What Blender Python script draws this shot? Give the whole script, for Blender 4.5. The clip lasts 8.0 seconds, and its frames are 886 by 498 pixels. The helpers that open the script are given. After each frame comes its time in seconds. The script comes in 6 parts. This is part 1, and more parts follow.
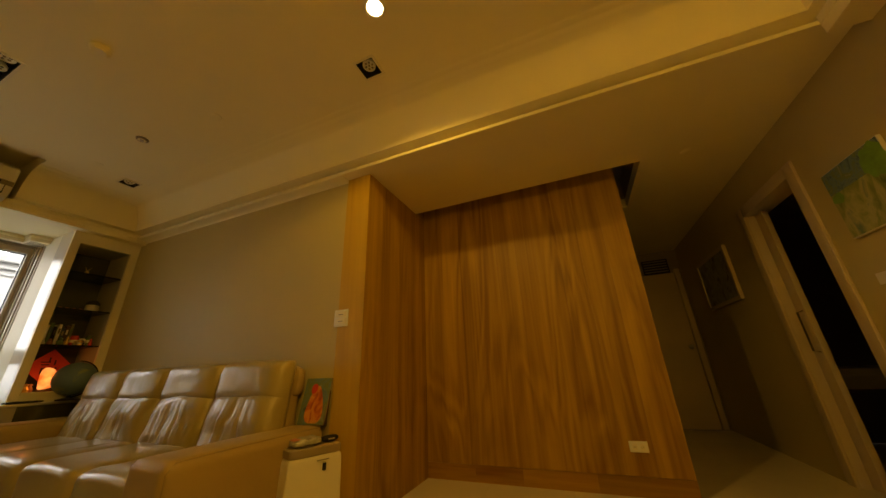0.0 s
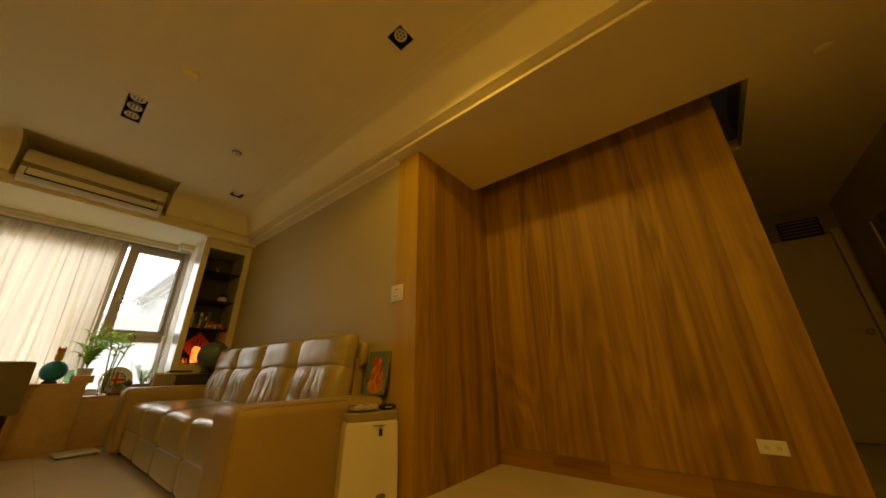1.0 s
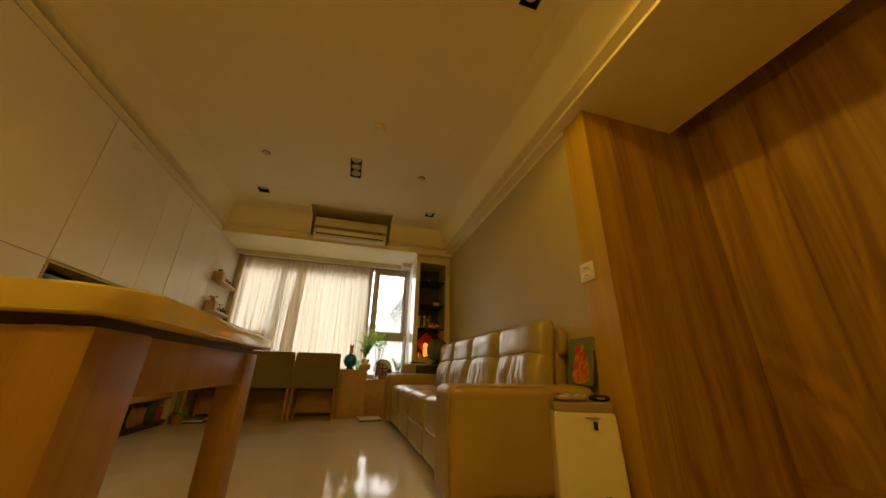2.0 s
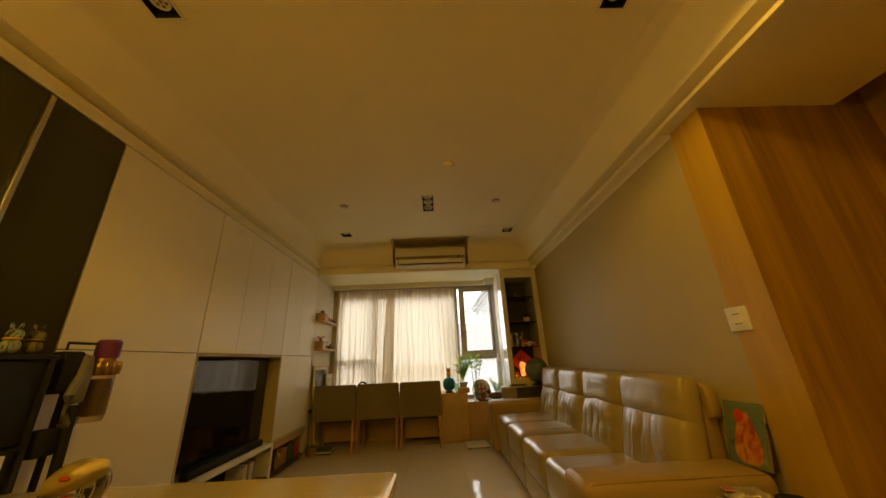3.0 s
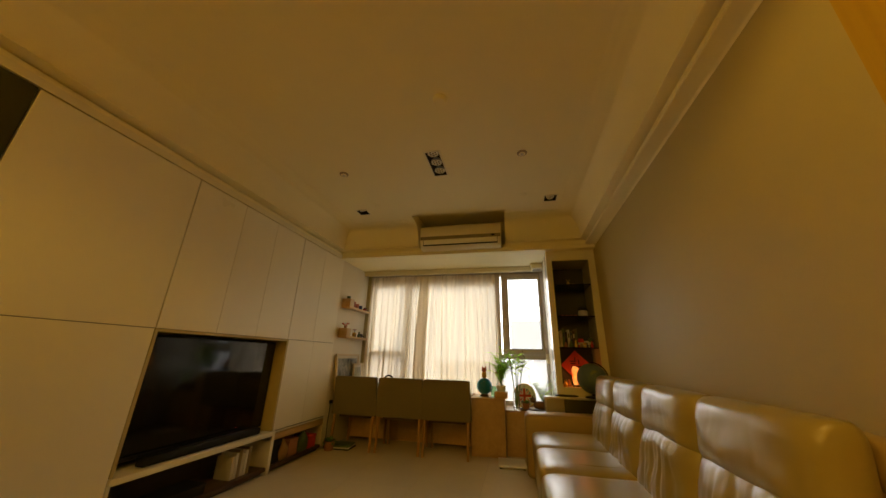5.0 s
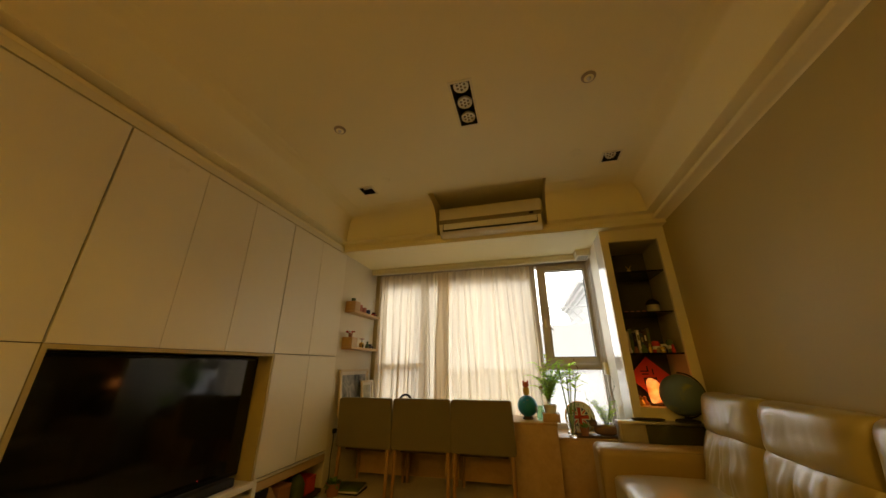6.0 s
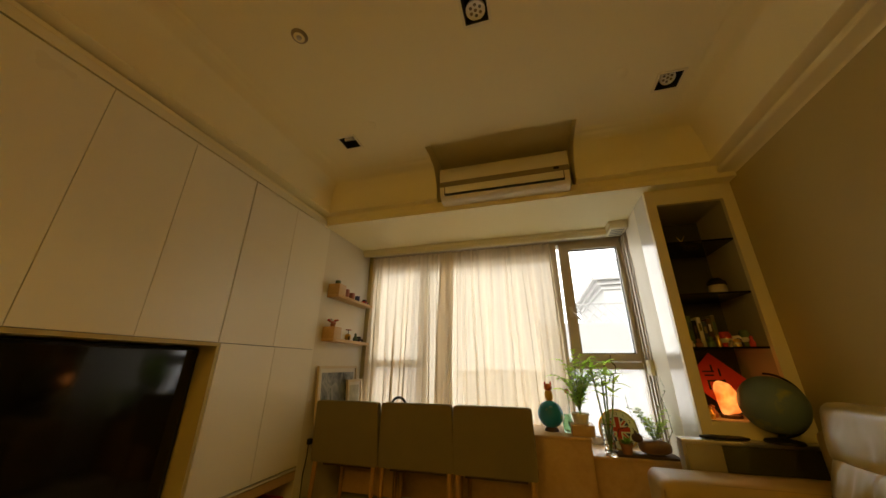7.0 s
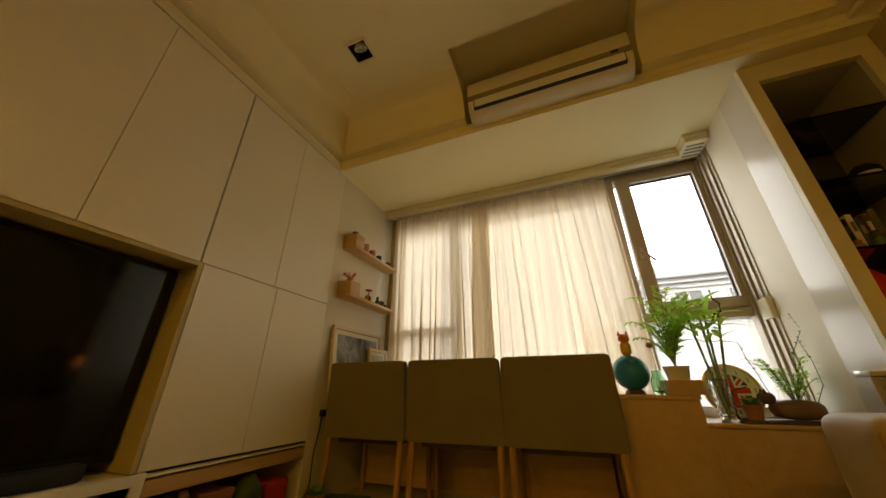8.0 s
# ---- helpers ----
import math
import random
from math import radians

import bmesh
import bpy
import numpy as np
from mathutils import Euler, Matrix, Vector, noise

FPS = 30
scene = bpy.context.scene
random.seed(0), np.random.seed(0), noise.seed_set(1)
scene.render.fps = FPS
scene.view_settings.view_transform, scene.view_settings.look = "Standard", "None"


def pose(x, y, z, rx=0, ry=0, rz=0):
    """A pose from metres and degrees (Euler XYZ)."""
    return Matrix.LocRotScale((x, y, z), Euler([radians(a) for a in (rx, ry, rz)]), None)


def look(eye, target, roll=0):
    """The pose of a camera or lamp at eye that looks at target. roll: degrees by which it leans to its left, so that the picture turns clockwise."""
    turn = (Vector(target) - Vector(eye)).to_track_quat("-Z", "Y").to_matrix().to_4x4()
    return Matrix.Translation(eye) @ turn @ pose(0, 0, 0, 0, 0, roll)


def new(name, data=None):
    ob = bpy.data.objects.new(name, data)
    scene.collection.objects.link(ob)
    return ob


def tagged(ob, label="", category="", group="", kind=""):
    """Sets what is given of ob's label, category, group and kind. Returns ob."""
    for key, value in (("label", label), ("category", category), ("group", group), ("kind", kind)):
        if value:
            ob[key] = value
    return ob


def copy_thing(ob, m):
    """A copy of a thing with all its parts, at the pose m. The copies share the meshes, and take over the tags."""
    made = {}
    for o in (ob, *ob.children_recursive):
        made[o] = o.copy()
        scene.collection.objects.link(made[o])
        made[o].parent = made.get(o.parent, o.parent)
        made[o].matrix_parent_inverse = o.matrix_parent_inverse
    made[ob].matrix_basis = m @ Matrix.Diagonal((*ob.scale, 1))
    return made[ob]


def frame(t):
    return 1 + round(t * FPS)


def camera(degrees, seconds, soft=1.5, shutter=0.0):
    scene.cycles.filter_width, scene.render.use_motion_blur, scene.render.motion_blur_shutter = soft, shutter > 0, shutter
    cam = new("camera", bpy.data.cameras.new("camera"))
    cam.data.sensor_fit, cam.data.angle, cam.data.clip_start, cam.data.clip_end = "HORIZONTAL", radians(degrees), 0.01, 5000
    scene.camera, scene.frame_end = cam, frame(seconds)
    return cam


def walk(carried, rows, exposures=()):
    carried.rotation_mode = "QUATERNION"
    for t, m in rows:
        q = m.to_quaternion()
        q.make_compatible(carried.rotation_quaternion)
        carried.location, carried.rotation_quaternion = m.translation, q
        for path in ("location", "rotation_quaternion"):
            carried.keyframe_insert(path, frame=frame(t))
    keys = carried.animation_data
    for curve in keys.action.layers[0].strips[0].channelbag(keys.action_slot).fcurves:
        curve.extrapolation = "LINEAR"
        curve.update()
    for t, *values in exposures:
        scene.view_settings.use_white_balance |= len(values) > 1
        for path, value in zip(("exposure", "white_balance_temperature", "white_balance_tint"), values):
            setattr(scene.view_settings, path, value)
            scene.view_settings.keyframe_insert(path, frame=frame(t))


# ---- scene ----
cam = camera(109.2, 8.0)
PATH = [
    (0, (1.669, 1.243, 0.855), (0.969, 2.977, 1.565), -2.4),
    (0.5, (1.747, 1.344, 0.898), (0.912, 3.018, 1.604), -2.0),
    (1, (1.789, 1.538, 0.69), (0.621, 2.992, 1.412), -0.8),
    (1.2, (1.782, 1.6, 0.62), (0.442, 2.9, 1.338), -0.3),
    (1.5, (1.757, 1.677, 0.508), (0.198, 2.685, 1.252), 0.8),
    (2, (1.725, 1.672, 0.603), (-0.068, 2.17, 1.333), 1.2),
    (2.2, (1.717, 1.629, 0.731), (-0.118, 1.971, 1.449), 0.7),
    (3.3, (1.715, 1.547, 1.129), (-0.177, 1.549, 1.777), -3.0),
    (3.5, (1.712, 1.638, 1.086), (-0.182, 1.589, 1.728), -2.7),
    (4, (1.601, 1.936, 0.968), (-0.281, 1.698, 1.602), -0.7),
    (4.5, (1.318, 2.139, 1.064), (-0.543, 1.768, 1.697), 1.1),
    (4.7, (1.185, 2.171, 1.083), (-0.67, 1.77, 1.715), 1.5),
    (5.8, (0.303, 1.835, 1.081), (-1.517, 1.377, 1.772), 0.2),
    (6, (0.179, 1.762, 1.124), (-1.638, 1.299, 1.818), -0.2),
    (6.5, (-0.154, 1.681, 1.17), (-1.963, 1.191, 1.867), -0.4),
    (7, (-0.506, 1.648, 1.096), (-2.31, 1.133, 1.791), 0.4),
    (7.5, (-0.88, 1.552, 0.869), (-2.636, 0.978, 1.635), 1.1),
    (8, (-1.157, 1.406, 0.656), (-2.859, 0.737, 1.467), -0.2),
]
walk(cam, [(t, look(eye, target, roll)) for t, eye, target, roll in PATH])

# ---- light ----
world = bpy.data.worlds.new("sky")
scene.world = world
world.use_nodes = True
wn = world.node_tree
sky = wn.nodes.new("ShaderNodeTexSky")
sky.sky_type, sky.sun_disc = "NISHITA", False
sky.sun_elevation, sky.sun_rotation = radians(32), radians(106)
sky.air_density, sky.dust_density, sky.ozone_density = 1.0, 6.0, 1.0
pale = wn.nodes.new("ShaderNodeHueSaturation")
pale.inputs["Saturation"].default_value = 0.30
wn.links.new(sky.outputs[0], pale.inputs["Color"])
wn.links.new(pale.outputs[0], wn.nodes["Background"].inputs[0])
wn.nodes["Background"].inputs[1].default_value = 0.11

sun = new("sun", bpy.data.lights.new("sun", "SUN"))
sun.data.energy, sun.data.angle, sun.data.color = 2.4, radians(14), (1, 0.96, 0.9)
sun.matrix_world = look((14, -4, 9), (0, 0, 0))

# daylight that enters by the window
day = new("window_daylight", bpy.data.lights.new("window_daylight", "AREA"))
day.data.shape, day.data.size, day.data.size_y = "RECTANGLE", 1.95, 1.7
day.data.energy, day.data.color = 8, (1.0, 0.88, 0.68)
day.matrix_world = look((-3.95, 0.86, 1.45), (0, 0.86, 1.3))

# the ceiling lamp that is switched on, and an added unseen fill lamp
WARM = (1.0, 0.565, 0.075)
lamp = new("ceiling_lamp_light", bpy.data.lights.new("ceiling_lamp_light", "SPOT"))
lamp.data.energy, lamp.data.color, lamp.data.spot_size, lamp.data.spot_blend, lamp.data.shadow_soft_size = 38, WARM, radians(154), 0.28, 0.03
lamp.matrix_world = look((0.94, 2.19, 2.72), (0.94, 2.19, 0))
# fill behind the camera without a fixture, added to lift ceiling and table
fill_lamp = new("fill_lamp_light", bpy.data.lights.new("fill_lamp_light", "POINT"))
fill_lamp.data.energy, fill_lamp.data.color, fill_lamp.data.shadow_soft_size = 30, WARM, 0.06
fill_lamp.matrix_world = pose(2.45, 0.25, 2.30)


# ---- materials ----
def nodes_of(name):
    m = bpy.data.materials.new(name)
    m.use_nodes = True
    t = m.node_tree
    return m, t, t.nodes["Principled BSDF"]


def noise_node(t, scale, detail=3.0, stretch=(1, 1, 1), rough=0.55):
    co = t.nodes.new("ShaderNodeTexCoord")
    mp = t.nodes.new("ShaderNodeMapping")
    mp.inputs["Scale"].default_value = stretch
    n = t.nodes.new("ShaderNodeTexNoise")
    n.inputs["Scale"].default_value, n.inputs["Detail"].default_value, n.inputs["Roughness"].default_value = scale, detail, rough
    t.links.new(co.outputs["Object"], mp.inputs[0])
    t.links.new(mp.outputs[0], n.inputs["Vector"])
    return n


def mat(name, colour, rough=0.5, metal=0.0, var=0.12, scale=3.0, fine=60.0, bump=0.02, rand=0.0, coat=0.0, stretch=(1, 1, 1), rough_var=0.1):
    """A plain surface with variation at two scales and a fine relief."""
    m, t, b = nodes_of(name)
    big, small = noise_node(t, scale, 4, stretch), noise_node(t, fine, 3, stretch)
    add = t.nodes.new("ShaderNodeMath")
    add.operation = "MULTIPLY_ADD"
    add.inputs[1].default_value = 0.35
    t.links.new(small.outputs["Fac"], add.inputs[0])
    t.links.new(big.outputs["Fac"], add.inputs[2])
    ramp = t.nodes.new("ShaderNodeMapRange")
    ramp.inputs["From Min"].default_value, ramp.inputs["From Max"].default_value = 0.35, 1.0
    ramp.inputs["To Min"].default_value, ramp.inputs["To Max"].default_value = 1 - var, 1 + var
    t.links.new(add.outputs[0], ramp.inputs["Value"])
    value = ramp.outputs[0]
    if rand:
        info = t.nodes.new("ShaderNodeObjectInfo")
        r = t.nodes.new("ShaderNodeMapRange")
        r.inputs["To Min"].default_value, r.inputs["To Max"].default_value = 1 - rand, 1 + rand
        t.links.new(info.outputs["Random"], r.inputs["Value"])
        mul = t.nodes.new("ShaderNodeMath")
        mul.operation = "MULTIPLY"
        t.links.new(value, mul.inputs[0])
        t.links.new(r.outputs[0], mul.inputs[1])
        value = mul.outputs[0]
    scale_c = t.nodes.new("ShaderNodeVectorMath")
    scale_c.operation = "SCALE"
    scale_c.inputs[0].default_value = colour
    t.links.new(value, scale_c.inputs["Scale"])
    t.links.new(scale_c.outputs[0], b.inputs["Base Color"])
    rr = t.nodes.new("ShaderNodeMapRange")
    rr.inputs["From Min"].default_value, rr.inputs["From Max"].default_value = 0.3, 0.7
    rr.inputs["To Min"].default_value, rr.inputs["To Max"].default_value = max(0.02, rough * (1 - rough_var)), min(1, rough * (1 + rough_var))
    t.links.new(big.outputs["Fac"], rr.inputs["Value"])
    t.links.new(rr.outputs[0], b.inputs["Roughness"])
    b.inputs["Metallic"].default_value = metal
    b.inputs["Coat Weight"].default_value = coat
    b.inputs["Coat Roughness"].default_value = 0.28
    if bump:
        bp = t.nodes.new("ShaderNodeBump")
        bp.inputs["Strength"].default_value, bp.inputs["Distance"].default_value = min(1, bump * 10), 0.002
        t.links.new(small.outputs["Fac"], bp.inputs["Height"])
        t.links.new(bp.outputs[0], b.inputs["Normal"])
    return m


def wood(name, dark, light, axis="z", rough=0.42, scale=1.0, rand=0.12, contrast=1.0, figure=0.0, run=0.06):
    """Grained wood; the grain runs along the axis."""
    m, t, b = nodes_of(name)
    k = {"x": (run, 1, 1), "y": (1, run, 1), "z": (1, 1, run)}[axis]
    info = t.nodes.new("ShaderNodeObjectInfo")
    co = t.nodes.new("ShaderNodeTexCoord")
    off = t.nodes.new("ShaderNodeVectorMath")
    off.operation = "MULTIPLY_ADD"
    cmb = t.nodes.new("ShaderNodeCombineXYZ")
    for i in range(3):
        t.links.new(info.outputs["Random"], cmb.inputs[i])
    off.inputs[1].default_value = (7, 11, 13)
    t.links.new(cmb.outputs[0], off.inputs[0])
    t.links.new(co.outputs["Object"], off.inputs[2])
    mp = t.nodes.new("ShaderNodeMapping")
    mp.inputs["Scale"].default_value = k
    t.links.new(off.outputs[0], mp.inputs[0])
    facs = []
    for s, d, dist in ((7 * scale, 4, 1.2), (34 * scale, 5, 0.6), (170 * scale, 3, 0.2)):
        n = t.nodes.new("ShaderNodeTexNoise")
        n.inputs["Scale"].default_value, n.inputs["Detail"].default_value, n.inputs["Distortion"].default_value = s, d, dist
        t.links.new(mp.outputs[0], n.inputs["Vector"])
        facs.append(n)
    a1 = t.nodes.new("ShaderNodeMath")
    a1.operation = "MULTIPLY_ADD"
    a1.inputs[1].default_value = 0.7
    t.links.new(facs[1].outputs["Fac"], a1.inputs[0])
    t.links.new(facs[0].outputs["Fac"], a1.inputs[2])
    a2 = t.nodes.new("ShaderNodeMath")
    a2.operation = "MULTIPLY_ADD"
    a2.inputs[1].default_value = 0.22
    t.links.new(facs[2].outputs["Fac"], a2.inputs[0])
    t.links.new(a1.outputs[0], a2.inputs[2])
    grain = a2.outputs[0]
    if figure:
        # cathedral figure: nested rings drawn out along the board, fading in patches
        fn = noise_node(t, 2.6, 3, tuple(0.16 if q < 1 else 1 for q in k), 0.45)
        fn.inputs["Distortion"].default_value = 0.7
        patch = noise_node(t, 1.7, 2, tuple(0.45 if q < 1 else 1 for q in k))
        ring = t.nodes.new("ShaderNodeMath")
        ring.operation = "MULTIPLY"
        ring.inputs[1].default_value = 62
        t.links.new(fn.outputs["Fac"], ring.inputs[0])
        sn = t.nodes.new("ShaderNodeMath")
        sn.operation = "SINE"
        t.links.new(ring.outputs[0], sn.inputs[0])
        pr = t.nodes.new("ShaderNodeMapRange")
        pr.inputs["From Min"].default_value, pr.inputs["From Max"].default_value = 0.40, 0.62
        pr.inputs["To Min"].default_value, pr.inputs["To Max"].default_value = 0.15 * figure, figure
        t.links.new(patch.outputs["Fac"], pr.inputs["Value"])
        a3 = t.nodes.new("ShaderNodeMath")
        a3.operation = "MULTIPLY_ADD"
        t.links.new(sn.outputs[0], a3.inputs[0])
        t.links.new(pr.outputs[0], a3.inputs[1])
        t.links.new(a2.outputs[0], a3.inputs[2])
        grain = a3.outputs[0]
    mr = t.nodes.new("ShaderNodeMapRange")
    mid, half = 1.0, 0.30 / contrast
    mr.inputs["From Min"].default_value, mr.inputs["From Max"].default_value = mid - half, mid + half
    t.links.new(grain, mr.inputs["Value"])
    mix = t.nodes.new("ShaderNodeMix")
    mix.data_type = "RGBA"
    mix.inputs["A"].default_value, mix.inputs["B"].default_value = (*dark, 1), (*light, 1)
    t.links.new(mr.outputs[0], mix.inputs["Factor"])
    sc = t.nodes.new("ShaderNodeVectorMath")
    sc.operation = "SCALE"
    r = t.nodes.new("ShaderNodeMapRange")
    r.inputs["To Min"].default_value, r.inputs["To Max"].default_value = 1 - rand, 1 + rand
    t.links.new(info.outputs["Random"], r.inputs["Value"])
    t.links.new(mix.outputs["Result"], sc.inputs[0])
    t.links.new(r.outputs[0], sc.inputs["Scale"])
    t.links.new(sc.outputs[0], b.inputs["Base Color"])
    b.inputs["Roughness"].default_value = rough
    bp = t.nodes.new("ShaderNodeBump")
    bp.inputs["Strength"].default_value, bp.inputs["Distance"].default_value = 0.25, 0.001
    t.links.new(facs[1].outputs["Fac"], bp.inputs["Height"])
    t.links.new(bp.outputs[0], b.inputs["Normal"])
    return m


def glow(name, colour, strength):
    m, t, b = nodes_of(name)
    b.inputs["Base Color"].default_value = (*colour, 1)
    b.inputs["Emission Color"].default_value = (*colour, 1)
    b.inputs["Emission Strength"].default_value = strength
    return m


def glass(name, colour=(1, 1, 1), rough=0.0, ior=1.45):
    m, t, b = nodes_of(name)
    b.inputs["Base Color"].default_value = (*colour, 1)
    b.inputs["Transmission Weight"].default_value = 1.0
    b.inputs["Roughness"].default_value = rough
    b.inputs["IOR"].default_value = ior
    return m


def sheer(name, colour, through_light, clear):
    """Curtain cloth: part scatters, part lets light through, a little is open weave."""
    m, t, b = nodes_of(name)
    out = t.nodes["Material Output"]
    n, weave = noise_node(t, 3, 3, (1, 4, 0.12)), noise_node(t, 260, 2)
    mr = t.nodes.new("ShaderNodeMapRange")
    mr.inputs["From Min"].default_value, mr.inputs["From Max"].default_value = 0.3, 0.7
    mr.inputs["To Min"].default_value, mr.inputs["To Max"].default_value = 0.84, 1.08
    t.links.new(n.outputs["Fac"], mr.inputs["Value"])
    sc = t.nodes.new("ShaderNodeVectorMath")
    sc.operation = "SCALE"
    sc.inputs[0].default_value = colour
    t.links.new(mr.outputs[0], sc.inputs["Scale"])
    d, tr, cl = (t.nodes.new("ShaderNodeBsdf" + s) for s in ("Diffuse", "Translucent", "Transparent"))
    bp = t.nodes.new("ShaderNodeBump")
    bp.inputs["Strength"].default_value, bp.inputs["Distance"].default_value = 0.3, 0.001
    t.links.new(weave.outputs["Fac"], bp.inputs["Height"])
    for s in (d, tr):
        t.links.new(sc.outputs[0], s.inputs["Color"])
        t.links.new(bp.outputs[0], s.inputs["Normal"])
    m1, m2 = t.nodes.new("ShaderNodeMixShader"), t.nodes.new("ShaderNodeMixShader")
    m1.inputs[0].default_value, m2.inputs[0].default_value = through_light, clear
    t.links.new(d.outputs[0], m1.inputs[1])
    t.links.new(tr.outputs[0], m1.inputs[2])
    t.links.new(m1.outputs[0], m2.inputs[1])
    t.links.new(cl.outputs[0], m2.inputs[2])
    t.links.new(m2.outputs[0], out.inputs["Surface"])
    return m


PAINT = mat("cream wall paint", (0.50, 0.415, 0.175), 0.6, var=0.035, scale=1.2, fine=150, bump=0.03)
BAYWALL = mat("white wall paint of the window bay", (0.80, 0.74, 0.58), 0.6, var=0.03, scale=1.2, fine=150, bump=0.03)
CEIL = mat("warm white ceiling paint", (0.89, 0.80, 0.49), 0.65, var=0.03, scale=0.8, fine=120, bump=0.02)
TRIMW = mat("white moulding paint", (0.82, 0.75, 0.51), 0.45, var=0.03, scale=4, fine=160, bump=0.01)
LACQ = mat("white lacquered cabinet panel", (0.89, 0.84, 0.68), 0.30, var=0.02, scale=1.5, fine=200, bump=0.006, rand=0.012)
GAPDARK = mat("dark cabinet carcass", (0.10, 0.08, 0.06), 0.7)
TILE = mat("polished beige floor tile", (0.74, 0.67, 0.53), 0.07, var=0.05, scale=2.0, fine=40, bump=0.0, rand=0.02, rough_var=0.35)
GROUT = mat("floor tile grout", (0.52, 0.46, 0.36), 0.6)
OAK = wood("honey oak wall panelling", (0.21, 0.097, 0.006), (0.565, 0.345, 0.026), "z", 0.48, 0.50, 0.05, 0.82, 0.13, 0.025)
OAKH = wood("honey oak skirting", (0.21, 0.095, 0.008), (0.52, 0.30, 0.03), "x", 0.4, 0.4, 0.25)
OAKLIGHT = wood("pale honey veneer", (0.45, 0.27, 0.018), (0.61, 0.395, 0.034), "z", 0.4, 0.6, 0.02, 0.9, 0.12, 0.03)
BIRCH = wood("light birch furniture board", (0.52, 0.33, 0.13), (0.66, 0.45, 0.20), "x", 0.4, 0.8, 0.03, 0.8)
TABLEWOOD = wood("light maple table top", (0.74, 0.60, 0.22), (0.84, 0.71, 0.30), "y", 0.09, 0.7, 0.0, 0.7)
LEGWOOD = wood("maple table leg", (0.37, 0.20, 0.055), (0.50, 0.30, 0.095), "z", 0.4, 1.0, 0.04)
DARKWOOD = wood("dark brown wood", (0.05, 0.025, 0.010), (0.12, 0.06, 0.025), "x", 0.5)
LEATHER = mat("taupe beige leather", (0.40, 0.322, 0.112), 0.31, var=0.05, scale=3, fine=300, bump=0.008, rough_var=0.08, coat=0.75)
LEATHER_SIDE = mat("beige leather of the sofa frame", (0.42, 0.30, 0.105), 0.42, var=0.05, scale=3, fine=300, bump=0.010, rough_var=0.05, coat=0.15)
SEAM = mat("brown leather piping", (0.33, 0.24, 0.10), 0.5)
BLACKM = mat("matt black plastic", (0.006, 0.006, 0.005), 0.65, var=0.1, bump=0.01)
BLACKG = mat("gloss black screen", (0.004, 0.004, 0.005), 0.08, var=0.05, bump=0.0)
BLACKGLASS = mat("black lacquered glass", (0.048, 0.044, 0.013), 0.06, var=0.05, bump=0.0)
STEEL = mat("brushed aluminium", (0.62, 0.60, 0.56), 0.30, 1.0, var=0.05, fine=220, bump=0.01)
ALU = mat("grey anodised window frame", (0.50, 0.44, 0.34), 0.42, 0.2, var=0.05)
CREAMPL = mat("ivory appliance plastic", (0.80, 0.74, 0.60), 0.35, var=0.02, bump=0.004)
LIDPL = mat("beige brown plastic lid", (0.33, 0.26, 0.16), 0.45, var=0.04)
OLIVE = mat("olive green chair cloth", (0.20, 0.165, 0.072), 0.85, var=0.10, scale=5, fine=400, bump=0.02)
CHROME = mat("chrome", (0.75, 0.72, 0.66), 0.15, 1.0, var=0.02, bump=0)
# wall paint with the gloom of the unlit hall put into its colour
SHADEPAINT = mat("hall paint darkened for shade", (0.27, 0.22, 0.14), 0.7, var=0.05)
LED = mat("led reflector face", (0.90, 0.88, 0.80), 0.4, 0.0, var=0.05)
LIT = glow("lit lamp lens", (1.0, 0.80, 0.50), 14)
SALT = glow("lit salt crystal", (1.0, 0.30, 0.045), 1.1)
sn_ = noise_node(SALT.node_tree, 11, 3)
sr_ = SALT.node_tree.nodes.new("ShaderNodeValToRGB")
sr_.color_ramp.elements[0].position, sr_.color_ramp.elements[1].position = 0.36, 0.66
sr_.color_ramp.elements[0].color, sr_.color_ramp.elements[1].color = (0.85, 0.13, 0.012, 1), (1.0, 0.46, 0.10, 1)
SALT.node_tree.links.new(sn_.outputs["Fac"], sr_.inputs[0])
SALT.node_tree.links.new(sr_.outputs[0], SALT.node_tree.nodes["Principled BSDF"].inputs["Emission Color"])
CLOTH = sheer("ivory sheer linen curtain", (0.82, 0.725, 0.56), 0.36, 0.04)
PANE = glass("window pane", (0.97, 0.98, 0.97), 0.0, 1.05)
FROST = sheer("frosted window pane", (0.88, 0.88, 0.87), 0.9, 0.72)
DGLASS = glass("smoked glass shelf", (0.12, 0.14, 0.12), 0.05)
CGLASS = glass("clear glass", (0.97, 0.99, 0.97), 0.0)
LEAF = mat("fresh green leaf", (0.15, 0.30, 0.045), 0.5, var=0.25, scale=20, rand=0.15)
STALK = mat("green bamboo stalk", (0.17, 0.27, 0.06), 0.4, var=0.2, scale=15)
TWIG = mat("brown twig", (0.10, 0.06, 0.03), 0.8)
TERRA = mat("terracotta pot", (0.40, 0.18, 0.09), 0.8)
RED = mat("red festive paper", (0.60, 0.045, 0.02), 0.6, var=0.08)
GOLD = mat("gold coloured metal", (0.75, 0.52, 0.15), 0.3, 0.9)
YELLOW = mat("yellow glazed figurine", (0.75, 0.45, 0.05), 0.4)
WHITEP = mat("white porcelain", (0.80, 0.78, 0.72), 0.3, var=0.03)
PURPLE = mat("purple vacuum filter", (0.16, 0.03, 0.20), 0.4)
AMBER = glass("smoky amber bin", (0.75, 0.62, 0.40), 0.1)
GREYPL = mat("grey plastic", (0.20, 0.19, 0.17), 0.45)
